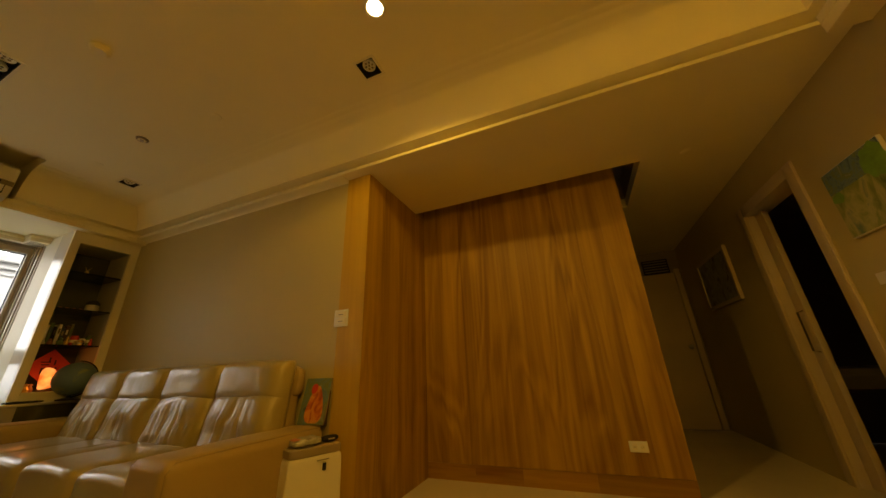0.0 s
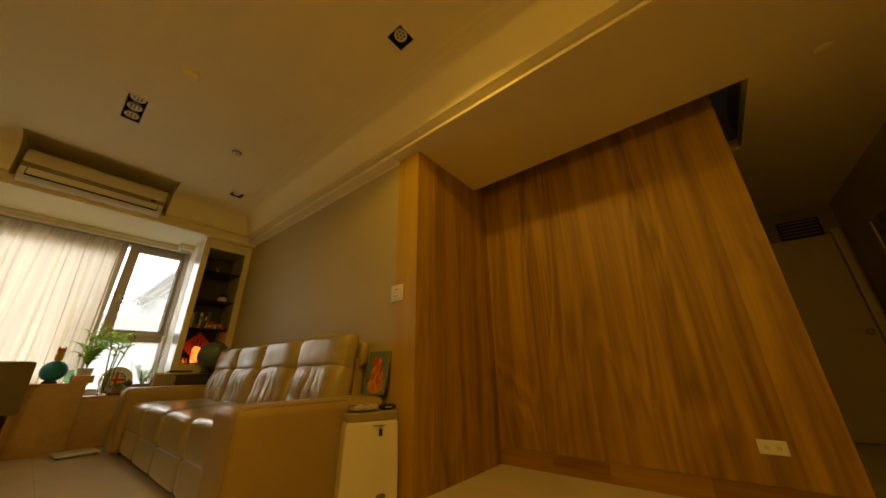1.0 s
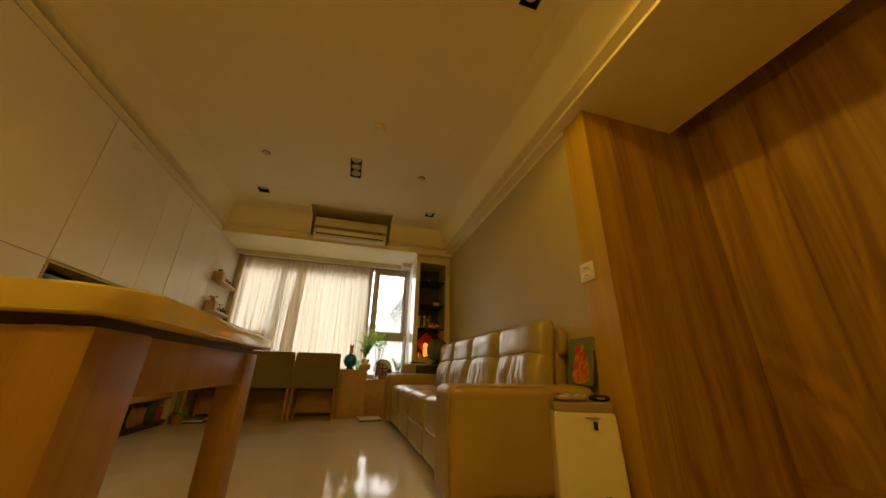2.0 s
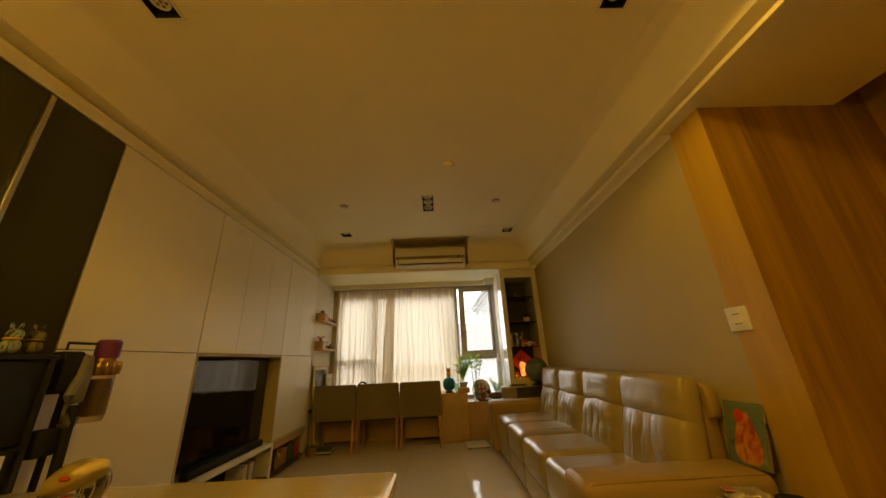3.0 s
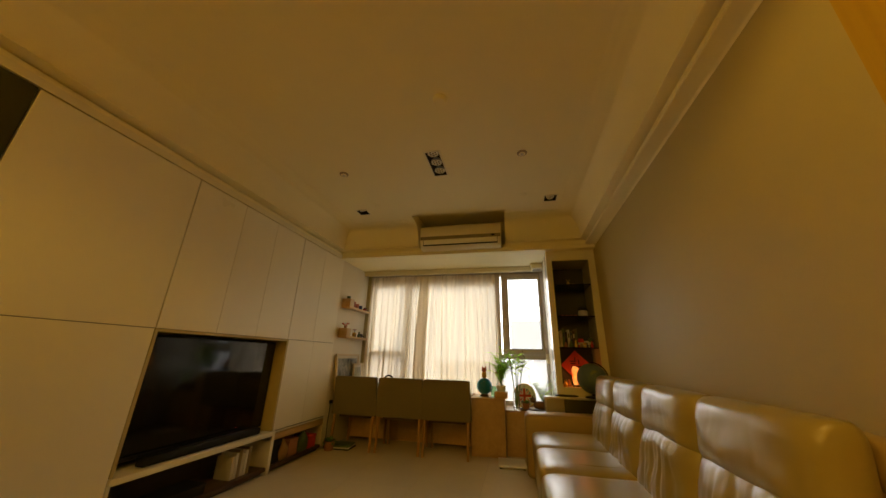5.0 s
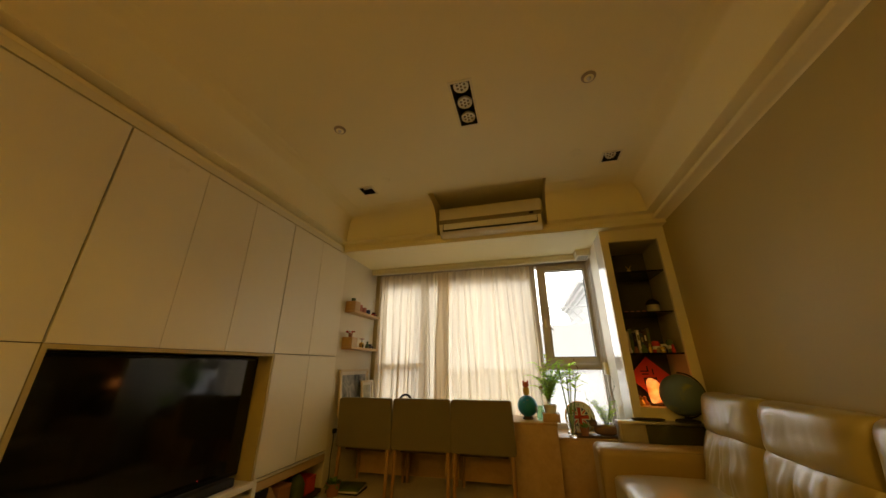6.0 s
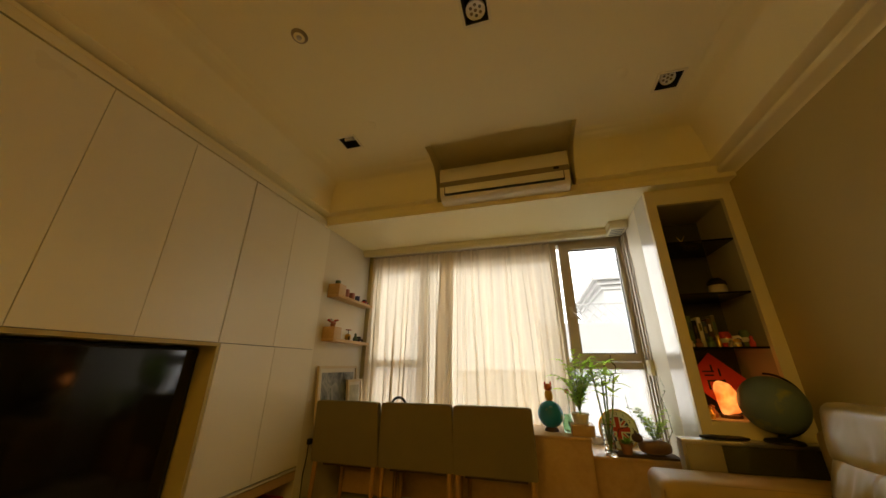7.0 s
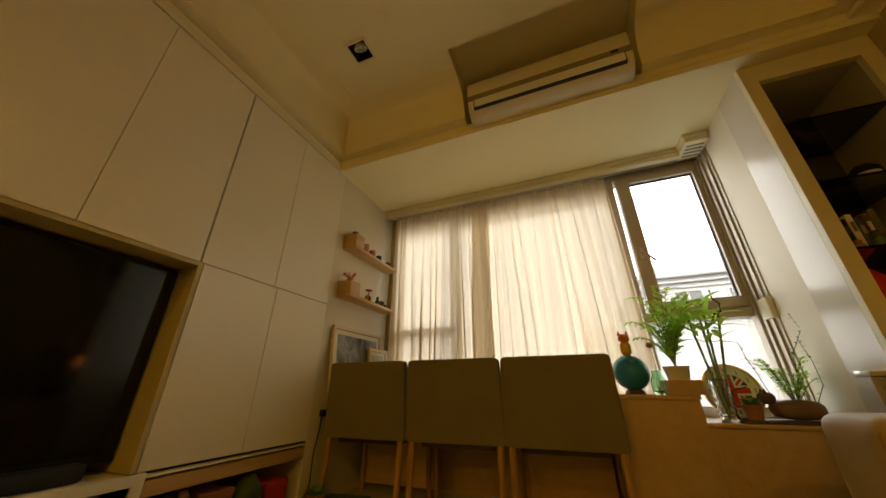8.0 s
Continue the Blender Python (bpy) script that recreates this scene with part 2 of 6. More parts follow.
PAPER = mat("off white paper", (0.75, 0.70, 0.58), 0.8, var=0.04)


def painted(name, colours, scale):
    """Brushed patches of several colours."""
    m, t, b = nodes_of(name)
    n = noise_node(t, scale, 5, (1, 1, 0.7))
    n.inputs["Distortion"].default_value = 1.2
    r = t.nodes.new("ShaderNodeValToRGB")
    while len(r.color_ramp.elements) < len(colours):
        r.color_ramp.elements.new(0.5)
    for k, (e, c) in enumerate(zip(r.color_ramp.elements, colours)):
        e.position, e.color = 0.3 + 0.4 * k / (len(colours) - 1), (*c, 1)
    t.links.new(n.outputs["Fac"], r.inputs[0])
    t.links.new(r.outputs[0], b.inputs["Base Color"])
    b.inputs["Roughness"].default_value = 0.55
    return m


ORANGE = painted("orange and red brushwork", [(0.30, 0.05, 0.02), (0.60, 0.16, 0.02), (0.70, 0.33, 0.05), (0.45, 0.10, 0.02)], 16)
BLUEPIC = painted("blue and green brushwork", [(0.05, 0.09, 0.12), (0.14, 0.22, 0.24), (0.16, 0.20, 0.07), (0.28, 0.30, 0.27)], 18)
GREENPIC = painted("meadow green brushwork", [(0.07, 0.12, 0.03), (0.24, 0.28, 0.08), (0.42, 0.38, 0.16), (0.12, 0.20, 0.12)], 7)
GREYPIC = painted("grey landscape print", [(0.05, 0.06, 0.07), (0.20, 0.22, 0.23), (0.36, 0.37, 0.35), (0.10, 0.12, 0.12)], 8)
CONCRETE = mat("pale city facade", (0.66, 0.65, 0.63), 0.8, var=0.08, scale=0.2, fine=3)
VILLA = mat("white rendered facade", (0.72, 0.71, 0.69), 0.8, var=0.06, scale=0.5, fine=6)
ROOFG = mat("grey city roof", (0.30, 0.30, 0.30), 0.8)
HAZE = mat("pale hazy city ground", (0.62, 0.62, 0.60), 0.9, scale=0.02, fine=0.3)


# ---- mesh helpers ----
def box(bm, x0, x1, y0, y1, z0, z1, bevel=0.0, seg=2):
    m = Matrix.Translation(((x0 + x1) / 2, (y0 + y1) / 2, (z0 + z1) / 2)) @ Matrix.Diagonal((abs(x1 - x0), abs(y1 - y0), abs(z1 - z0), 1))
    vs = bmesh.ops.create_cube(bm, size=1, matrix=m)["verts"]
    if bevel:
        es = list({e for v in vs for e in v.link_edges})
        bmesh.ops.bevel(bm, geom=es, offset=bevel, segments=seg, profile=0.5, affect="EDGES")
    return bm


def nb():
    return bmesh.new()


def bx(x0, x1, y0, y1, z0, z1, bevel=0.0, seg=2):
    return box(nb(), x0, x1, y0, y1, z0, z1, bevel, seg)


def lathe(profile, seg=24, bm=None, m=Matrix()):
    bm = bm or nb()
    rings = []
    for r, z in profile:
        if r < 1e-5:
            rings.append([bm.verts.new(m @ Vector((0, 0, z)))])
        else:
            rings.append([bm.verts.new(m @ Vector((r * math.cos(2 * math.pi * i / seg), r * math.sin(2 * math.pi * i / seg), z))) for i in range(seg)])
    for a, b in zip(rings, rings[1:]):
        for i in range(seg):
            j = (i + 1) % seg
            if len(a) == 1 and len(b) > 1:
                bm.faces.new((a[0], b[j], b[i]))
            elif len(b) == 1 and len(a) > 1:
                bm.faces.new((a[i], a[j], b[0]))
            elif len(a) > 1:
                bm.faces.new((a[i], a[j], b[j], b[i]))
    return bm


def cyl(r, z0, z1, seg=20, bm=None, m=Matrix()):
    return lathe([(0, z0), (r, z0), (r, z1), (0, z1)], seg, bm, m)


def tube(pts, r, seg=8, bm=None):
    bm = bm or nb()
    pts = [Vector(p) for p in pts]
    rings = []
    for i, p in enumerate(pts):
        d = (pts[min(i + 1, len(pts) - 1)] - pts[max(i - 1, 0)]).normalized()
        u = d.orthogonal().normalized()
        if abs(d.z) < 0.99:
            u = d.cross(Vector((0, 0, 1))).normalized()
        v = d.cross(u)
        k = r[i] if isinstance(r, (list, tuple)) else r
        rings.append([bm.verts.new(p + k * (math.cos(2 * math.pi * j / seg) * u + math.sin(2 * math.pi * j / seg) * v)) for j in range(seg)])
    for a, b in zip(rings, rings[1:]):
        for j in range(seg):
            bm.faces.new((a[j], a[(j + 1) % seg], b[(j + 1) % seg], b[j]))
    bm.faces.new(rings[0][::-1])
    bm.faces.new(rings[-1])
    return bm


def superquad(sx, sy, sz, e=0.35, nu=36, nv=20, shape=None, bm=None, m=Matrix()):
    """A rounded pillow of half sizes sx, sy, sz; shape moves each point."""
    bm = bm or nb()

    def sp(c, k):
        return math.copysign(abs(c) ** k, c)
    rings = []
    for j in range(1, nv):
        v = -math.pi / 2 + math.pi * j / nv
        ring = []
        for i in range(nu):
            u = 2 * math.pi * i / nu
            p = Vector((sx * sp(math.cos(v), e) * sp(math.cos(u), e), sy * sp(math.cos(v), e) * sp(math.sin(u), e), sz * sp(math.sin(v), e)))
            ring.append(bm.verts.new(m @ (shape(p) if shape else p)))
        rings.append(ring)
    for a, b in zip(rings, rings[1:]):
        for i in range(nu):
            bm.faces.new((a[i], a[(i + 1) % nu], b[(i + 1) % nu], b[i]))
    bm.faces.new(rings[0][::-1])
    bm.faces.new(rings[-1])
    return bm


def prism(pts, a, b, axis="y", bm=None):
    """A profile drawn out along an axis from a to b; pts are the other two coordinates in order."""
    bm = bm or nb()

    def at(p, k):
        return {"x": (k, p[0], p[1]), "y": (p[0], k, p[1]), "z": (p[0], p[1], k)}[axis]
    r0, r1 = [bm.verts.new(at(p, a)) for p in pts], [bm.verts.new(at(p, b)) for p in pts]
    n = len(pts)
    for i in range(n):
        bm.faces.new((r0[i], r0[(i + 1) % n], r1[(i + 1) % n], r1[i]))
    bm.faces.new(r0[::-1])
    bm.faces.new(r1)
    return bm


def holed(axis, k0, k1, rect, holes):
    """A slab from k0 to k1 along axis, over rect (a0, a1, b0, b1) of the other two, with holes cut through."""
    bm = nb()
    a0, a1, b0, b1 = rect
    As = sorted({a0, a1, *[h[0] for h in holes], *[h[1] for h in holes]})
    Bs = sorted({b0, b1, *[h[2] for h in holes], *[h[3] for h in holes]})
    As, Bs = [v for v in As if a0 <= v <= a1], [v for v in Bs if b0 <= v <= b1]
    nA, nB = len(As) - 1, len(Bs) - 1

    def solid(i, j):
        if not (0 <= i < nA and 0 <= j < nB):
            return False
        ca, cb = (As[i] + As[i + 1]) / 2, (Bs[j] + Bs[j + 1]) / 2
        return not any(h[0] < ca < h[1] and h[2] < cb < h[3] for h in holes)
    cache = {}

    def vert(i, j, k):
        if (i, j, k) not in cache:
            a, b, c = As[i], Bs[j], (k0, k1)[k]
            cache[(i, j, k)] = bm.verts.new({"x": (c, a, b), "y": (a, c, b), "z": (a, b, c)}[axis])
        return cache[(i, j, k)]
    for i in range(nA):
        for j in range(nB):
            if not solid(i, j):
                continue
            for k in (0, 1):
                bm.faces.new([vert(p, q, k) for p, q in ((i, j), (i + 1, j), (i + 1, j + 1), (i, j + 1))])
            for di, dj, e0, e1 in ((-1, 0, (i, j), (i, j + 1)), (1, 0, (i + 1, j), (i + 1, j + 1)), (0, -1, (i, j), (i + 1, j)), (0, 1, (i, j + 1), (i + 1, j + 1))):
                if not solid(i + di, j + dj):
                    bm.faces.new([vert(*e0, 0), vert(*e1, 0), vert(*e1, 1), vert(*e0, 1)])
    return bm


def finish(bm, name, material, angle=35):
    bmesh.ops.recalc_face_normals(bm, faces=bm.faces)
    me = bpy.data.meshes.new(name)
    bm.to_mesh(me)
    bm.free()
    me.materials.append(material)
    for p in me.polygons:
        p.use_smooth = True
    me.set_sharp_from_angle(angle=radians(angle))
    return me


def part(name, bm, material, parent, label="", m=None, angle=35):
    ob = new(name, finish(bm, name, material, angle))
    ob.parent = parent
    if m is not None:
        ob.matrix_basis = m
    return tagged(ob, label)


def share(name, mesh, parent, m):
    ob = new(name, mesh)
    ob.parent, ob.matrix_basis = parent, m
    return ob


def thing(name, label, category, m=None, group="", kind=""):
    ob = new(name)
    ob.empty_display_size = 0.1
    if m is not None:
        ob.matrix_basis = m
    return tagged(ob, label, category, group, kind)


def solo(name, bm, material, label, category, m=None, group="", kind="", angle=35):
    ob = new(name, finish(bm, name, material, angle))
    if m is not None:
        ob.matrix_basis = m
    return tagged(ob, label, category, group, kind)


def structure(name, bm, material, label, category):
    return solo(name, bm, material, label, category, kind="structure")


# ---- structure: floor, walls, ceiling ----
SOFA_Y, TV_Y, BEAM_X, TOP, SOF = 3.10, -0.20, -2.87, 2.74, 2.40
WIN_X, RIGHT_X, BAY_Z, MOULD_Y = -3.80, 3.22, 2.355, 3.0

floor = structure("floor", bx(-4.0, 5.2, -0.9, 7.0, -0.14, -0.012), GROUT, "polished beige floor tiles over a grey bed", "floor")
structure("wall_sofa", bx(-3.0, 0.075, SOFA_Y, SOFA_Y + 0.2, 0, TOP), PAINT, "plain cream painted wall behind the sofa", "wall")
structure("wall_tv", bx(-4.0, RIGHT_X + 0.1, -0.80, -0.62, 0, TOP), PAINT, "cream wall behind the white cabinets", "wall")
structure("wall_bay_side", bx(-3.78, -2.945, -0.62, TV_Y - 0.012, 0, TOP), BAYWALL, "white wall beside the window with small shelves", "wall")
structure("wall_bay_far", bx(-3.78, -3.42, 2.57, 3.3, 0, TOP), PAINT, "cream wall behind the bookcase niche", "wall")
structure("wall_window", holed("x", WIN_X - 0.16, WIN_X, (-0.8, 3.3, 0, TOP), [(-0.12, 2.56, 0.50, 2.31)]), PAINT, "outer wall with a wide window", "wall")
structure("wall_right", holed("x", RIGHT_X, RIGHT_X + 0.14, (-0.9, 7.0, 0, TOP), [(3.92, 4.66, -0.01, 2.04)]), PAINT, "warm cream wall with an open doorway", "wall")
# hall and back room get a darkened colour in place of missing light
structure("wall_hall_end", bx(1.0, RIGHT_X, 6.75, 6.9, 0, TOP), SHADEPAINT, "wall at the end of the unlit hall, coloured dark for shade", "wall")
structure("wall_hall_side", bx(0.9, 1.0, 4.3, 6.9, 0, TOP), SHADEPAINT, "unseen side wall closing the unlit hall, coloured dark for shade", "wall")
structure("wall_back_room", bx(4.9, 5.0, 2.6, 6.4, 0, TOP), SHADEPAINT, "wall of the unlit room behind the doorway, coloured dark for shade", "wall")
structure("wall_back_room_side", bx(RIGHT_X + 0.14, 4.9, 6.2, 6.3, 0, TOP), SHADEPAINT, "side wall of the unlit room behind the doorway, coloured dark for shade", "wall")
structure("wall_back_room_near", bx(RIGHT_X + 0.14, 4.9, 2.7, 2.8, 0, TOP), SHADEPAINT, "near wall of the unlit room behind the doorway, coloured dark for shade", "wall")
structure("ceiling_back_room", bx(RIGHT_X + 0.14, 5.0, 2.6, 6.4, 2.42, 2.5), SHADEPAINT, "ceiling of the unlit room behind the doorway, coloured dark for shade", "ceiling")

SPOTS = [(0.69, 2.49), (0.67, 0.29), (-2.26, 0.38), (-2.27, 2.57)]
hs = 0.062
holes = [(x - hs, x + hs, y - hs, y + hs) for x, y in SPOTS] + [(-1.615, -1.245, 1.445, 1.565), (-3.10, -2.465, 0.93, 2.065)]
structure("ceiling", holed("z", TOP, TOP + 0.12, (-4.0, RIGHT_X + 0.14, -0.9, 4.3), holes), CEIL, "warm white flat ceiling with square lamp openings", "ceiling")
# added out of view: slab, partition and backing stop skylight at the openings
structure("sky_block_slab", bx(-4.0, 5.2, -0.95, 7.0, TOP + 0.28, TOP + 0.4), SHADEPAINT, "added unseen slab that keeps the sky out above the ceilings", "ceiling")
structure("wall_over_hall", bx(0.2, 5.2, 4.8, 4.85, SOF + 0.1, TOP + 0.28), SHADEPAINT, "added unseen partition that stops light above the hall ceiling", "wall")
structure("wall_entry_rear", bx(0.0, 1.0, 4.21, 4.3, 0, TOP + 0.28), SHADEPAINT, "added unseen backing behind the wood clad wall", "wall")
structure("ceiling_hall", holed("z", SOF, SOF + 0.1, (0.0755, RIGHT_X, MOULD_Y + 0.0395, 6.9), [(0.2945, 2.385, 3.915, 4.8)]), CEIL, "lower painted ceiling over the entry and hall", "ceiling")
# slot end carries its shade as dark colour
structure("ceiling_slot_end", bx(2.385, 2.42, 3.915, 4.8, SOF + 0.1, TOP), SHADEPAINT, "end of the ceiling slot, coloured dark for shade", "ceiling")
structure("ceiling_slot_front", bx(0.295, 2.385, 3.90, 3.915, SOF + 0.1, TOP), CEIL, "inner face of the ceiling slot", "ceiling")
structure("ceiling_bay", bx(WIN_X, BEAM_X - 0.14, TV_Y - 0.02, 3.1, BAY_Z, BAY_Z + 0.1), CEIL, "white lowered ceiling over the window bay", "ceiling")

# beam over the bay, with a recess for the air conditioner
AC0, AC1 = 0.93, 2.065
beam = holed("x", BEAM_X - 0.14, BEAM_X, (TV_Y - 0.02, SOFA_Y, BAY_Z, TOP), [(AC0, AC1, 2.45, TOP)])
structure("beam", beam, CEIL, "cream ceiling beam with an air conditioner recess", "beam")
structure("ac_recess_back", bx(-3.12, -3.10, AC0 - 0.02, AC1 + 0.02, 2.42, TOP), CEIL, "back of the air conditioner recess", "beam")
structure("ac_recess_top", bx(-3.12, -2.40, AC0 - 0.03, AC1 + 0.03, TOP + 0.121, TOP + 0.15), CEIL, "shaded top of the air conditioner recess", "ceiling")
structure("ac_recess_floor", bx(-3.10, BEAM_X - 0.14, AC0 - 0.02, AC1 + 0.02, 2.456, 2.47), CEIL, "base of the air conditioner recess", "beam")

# cornice: a moulded bead, a wide cove and a stepped edge, run round the tray
prof = [(-0.040, 2.3985), (0.002, 2.3985), (0.004, 2.401), (0.004, 2.424), (0.000, 2.427), (-0.032, 2.429), (-0.032, 2.449), (0.050, 2.457), (0.057, 2.462)]
for i in range(13):
    a = math.pi / 2 * i / 12
    prof.append((0.215 - 0.16 * math.cos(a), 2.466 + 0.256 * math.sin(a)))
prof += [(0.235, 2.7285), (0.245, 2.7335), (0.26, 2.7345), (0.29, 2.7355), (0.294, 2.7385), (0.31, 2.7395)]

def cornice():
    bm = nb()
    x0, x1, y0, y1 = BEAM_X, 3.06, TV_Y, MOULD_Y
    rings = []
    for d, z in prof:
        pts = [(x0 + d, y0 + d), (x1 - d, y0 + d), (x1 - d, y1 - d), (x0 + d, y1 - d), (x0 + d, AC1), (x0 + d, AC0)]
        rings.append([bm.verts.new((x, y, z)) for x, y in pts])
    for i, (a, b) in enumerate(zip(rings, rings[1:])):
        for j in range(6):
            if j == 4 and prof[i + 1][1] > 2.455:
                continue
            k = (j + 1) % 6
            bm.faces.new((a[j], a[k], b[k], b[j]))
    for j, y in ((4, AC1), (5, AC0)):
        up = [r[j] for r, p in zip(rings, prof) if p[1] > 2.45]
        bm.faces.new(up + [bm.verts.new((BEAM_X, y, TOP)), bm.verts.new((BEAM_X, y, 2.446))])
    return bm


structure("cornice_trim", cornice(), CEIL, "white moulded cornice with a wide cove round the ceiling", "cornice")
structure("picture_rail_trim", prism([(3.0995, 2.376), (3.094, 2.386), (3.086, 2.391), (3.002, 2.393), (3.0, 2.395), (3.0, 2.398), (3.0995, 2.398)], BEAM_X, 0.075, "x"), CEIL, "flat cream soffit strip along the sofa wall", "cornice")
structure("wall_tray_end", bx(3.0605, 3.10, TV_Y, MOULD_Y, 2.345, TOP), CEIL, "end face of the raised ceiling", "beam")
structure("ceiling_dining_edge", bx(3.0605, RIGHT_X, -0.62, MOULD_Y, 2.335, 2.345), CEIL, "lower ceiling strip beside the raised ceiling", "ceiling")
structure("wall_fascia", bx(-2.869, 3.06, TV_Y - 0.0364, TV_Y + 0.0035, 2.3495, 2.3984), TRIMW, "painted fascia strip over the white cabinets", "trim")
structure("wall_over_cabinets", bx(-2.945, RIGHT_X, -0.62, TV_Y - 0.0365, 2.3475, TOP), CEIL, "painted bulkhead over the white cabinets", "wall")


# ---- window ----
def window():
    w = thing("window_1", "wide grey framed window with a casement and frosted lower panes", "window", kind="structure")
    x0, x1 = WIN_X - 0.075, WIN_X + 0.045
    y0, y1, z0, z1 = -0.12, 2.56, 0.50, 2.31
    MY0, MY1 = 0.455, 0.535
    fr = holed("x", x0, x1, (y0, y1, z0, z1), [(y0 + 0.05, MY0, z0 + 0.05, 1.08), (y0 + 0.05, MY0, 1.15, 2.13), (MY1, 1.86, z0 + 0.05, 2.13),
                                                 (1.93, y1 - 0.03, z0 + 0.05, 1.075), (1.93, y1 - 0.03, 1.135, z1 - 0.04)])
    f = part("window_frame", fr, ALU, w, "grey beige aluminium frame")
    for a, b, d in ((-3.754, -3.715, 0.030), (-3.715, -3.690, 0.014), (-3.690, -3.660, 0.024), (-3.660, -3.632, 0.011), (-3.632, -3.60, 0.017), (-3.60, -3.565, 0.006)):
        part("jamb_track", bx(a, b, 2.5465 - d, 2.5465, z0, 2.283, 0.002, 1), ALU, f, "grooved side track")
    part("jamb_block", bx(-3.66, -3.56, 2.515, 2.5462, 1.03, 1.15, 0.004), TRIMW, f, "small white block")
    part("frame_lip", bx(x1, x1 + 0.012, 1.965, 2.535, 1.105, 1.128), ALU, f)
    cas = part("casement", holed("x", x1 - 0.045, x1 + 0.022, (1.955, 2.525, 1.137, 2.262), [(2.045, 2.485, 1.205, 2.205)]), ALU, w, "closed casement sash")
    part("gasket", holed("x", x1 - 0.03, x1 - 0.012, (2.045, 2.485, 1.205, 2.205), [(2.052, 2.478, 1.212, 2.198)]), BLACKM, cas)
    hd = tube([(x1 + 0.02, 2.0, 1.58), (x1 + 0.055, 2.0, 1.58), (x1 + 0.06, 2.03, 1.55), (x1 + 0.06, 2.07, 1.50)], 0.008, 8)
    box(hd, x1 + 0.02, x1 + 0.032, 1.985, 2.015, 1.53, 1.63, 0.003)
    part("window_handle", hd, STEEL, cas, "metal lever handle")
    for y in (1.15, 2.25):
        part("hinge", cyl(0.008, y - 0.03, y + 0.03, 10, m=Matrix.Translation((x1 + 0.024, 2.527, 0))), STEEL, cas)
    for a, b, c, d, g in ((y0 + 0.05, MY0, z0 + 0.05, 1.08, FROST), (y0 + 0.05, MY0, 1.15, 2.13, PANE), (MY1, 1.86, z0 + 0.05, 2.13, PANE),
                          (1.93, y1 - 0.03, z0 + 0.05, 1.075, FROST), (2.045, 2.485, 1.205, 2.205, PANE)):
        p = part("pane", bx(WIN_X - 0.02, WIN_X - 0.014, a, b, c, d), g, w)
        p.visible_shadow = False
    part("window_sill", bx(WIN_X - 0.2, WIN_X + 0.03, y0, y1, z0 - 0.03, z0), TRIMW, w)
    return w


window()


def curtain(name, ya, yb, phase, gather, pleats):
    """A hanging sheer with pinched pleats at the head; ya, yb give its width at the head, gather pulls it in below."""
    bm = nb()
    n, rows = 420, 26
    grid = []
    for j in range(rows + 1):
        v = j / rows
        z = 2.268 - v * 1.78
        row = []
        for i in range(n + 1):
            u = i / n
            y = ya + (yb - ya) * u + gather * v * (u - 0.5)
            wob = noise.noise(Vector((u * 4.2, phase, v * 0.5))) + 0.45 * noise.noise(Vector((u * 13, phase + 5, v * 0.8)))
            ph = phase + 2 * math.pi * (u * pleats + 0.9 * wob)
            amp = (0.012 + 0.018 * min(1, v * 1.6)) * (0.75 + 0.7 * noise.noise(Vector((u * 8 + phase, 3.1, v * 0.7))))
            pinch = math.exp(-v * 22) * 0.012 * max(0.0, math.sin(2 * math.pi * u * pleats)) ** 4
            x = WIN_X + 0.12 + amp * (math.sin(ph) + 0.28 * math.sin(2.7 * ph + phase)) + pinch + 0.005 * noise.noise(Vector((u * 46, v * 2.2, phase)))
            row.append(bm.verts.new((x, y + 0.55 * amp * math.cos(ph), z)))
        grid.append(row)
    for a, b in zip(grid, grid[1:]):
        for i in range(n):
            bm.faces.new((a[i], a[i + 1], b[i + 1], b[i]))
    c = thing(name, "ivory sheer linen curtain hanging closed before the window", "curtain", group="window curtains")
    part("cloth", bm, CLOTH, c, angle=80)
    for k in range(9):
        y = ya + (yb - ya) * (k + 0.5) / 9
        part("hook", tube([(WIN_X + 0.10, y, 2.258), (WIN_X + 0.10, y + 0.012, 2.28), (WIN_X + 0.10, y, 2.296)], 0.003, 6), STEEL, c)


curtain("curtain", -0.11, 0.86, 0.0, 0.0, 11)
curtain("curtain", 0.72, 1.87, 2.1, 0.10, 12)

rail = thing("curtain_rail", "white curtain pelmet under the bay ceiling", "pelmet", kind="structure")
pel = bx(-3.665, -3.61, TV_Y - 0.005, 2.40, 2.285, BAY_Z, 0.006)
box(pel, -3.61, -3.595, TV_Y - 0.005, 2.40, 2.325, BAY_Z, 0.004)
part("pelmet_board", pel, TRIMW, rail)
part("track", bx(WIN_X + 0.085, WIN_X + 0.115, -0.12, 2.4, 2.295, 2.318), ALU, rail)
vent = thing("corner_box", "white moulded box with a small vent grille", "vent box", kind="structure")
part("box_body", bx(-3.68, -3.46, 2.395, 2.543, 2.285, BAY_Z - 0.002, 0.006), TRIMW, vent)
part("box_cap", bx(-3.69, -3.45, 2.383, 2.5435, BAY_Z - 0.03, BAY_Z - 0.001, 0.006), TRIMW, vent)
for k in range(4):
    part("grille_slot", bx(-3.645 + 0.042 * k, -3.63 + 0.042 * k, 2.415, 2.525, 2.2825, 2.286), GREYPL, vent)


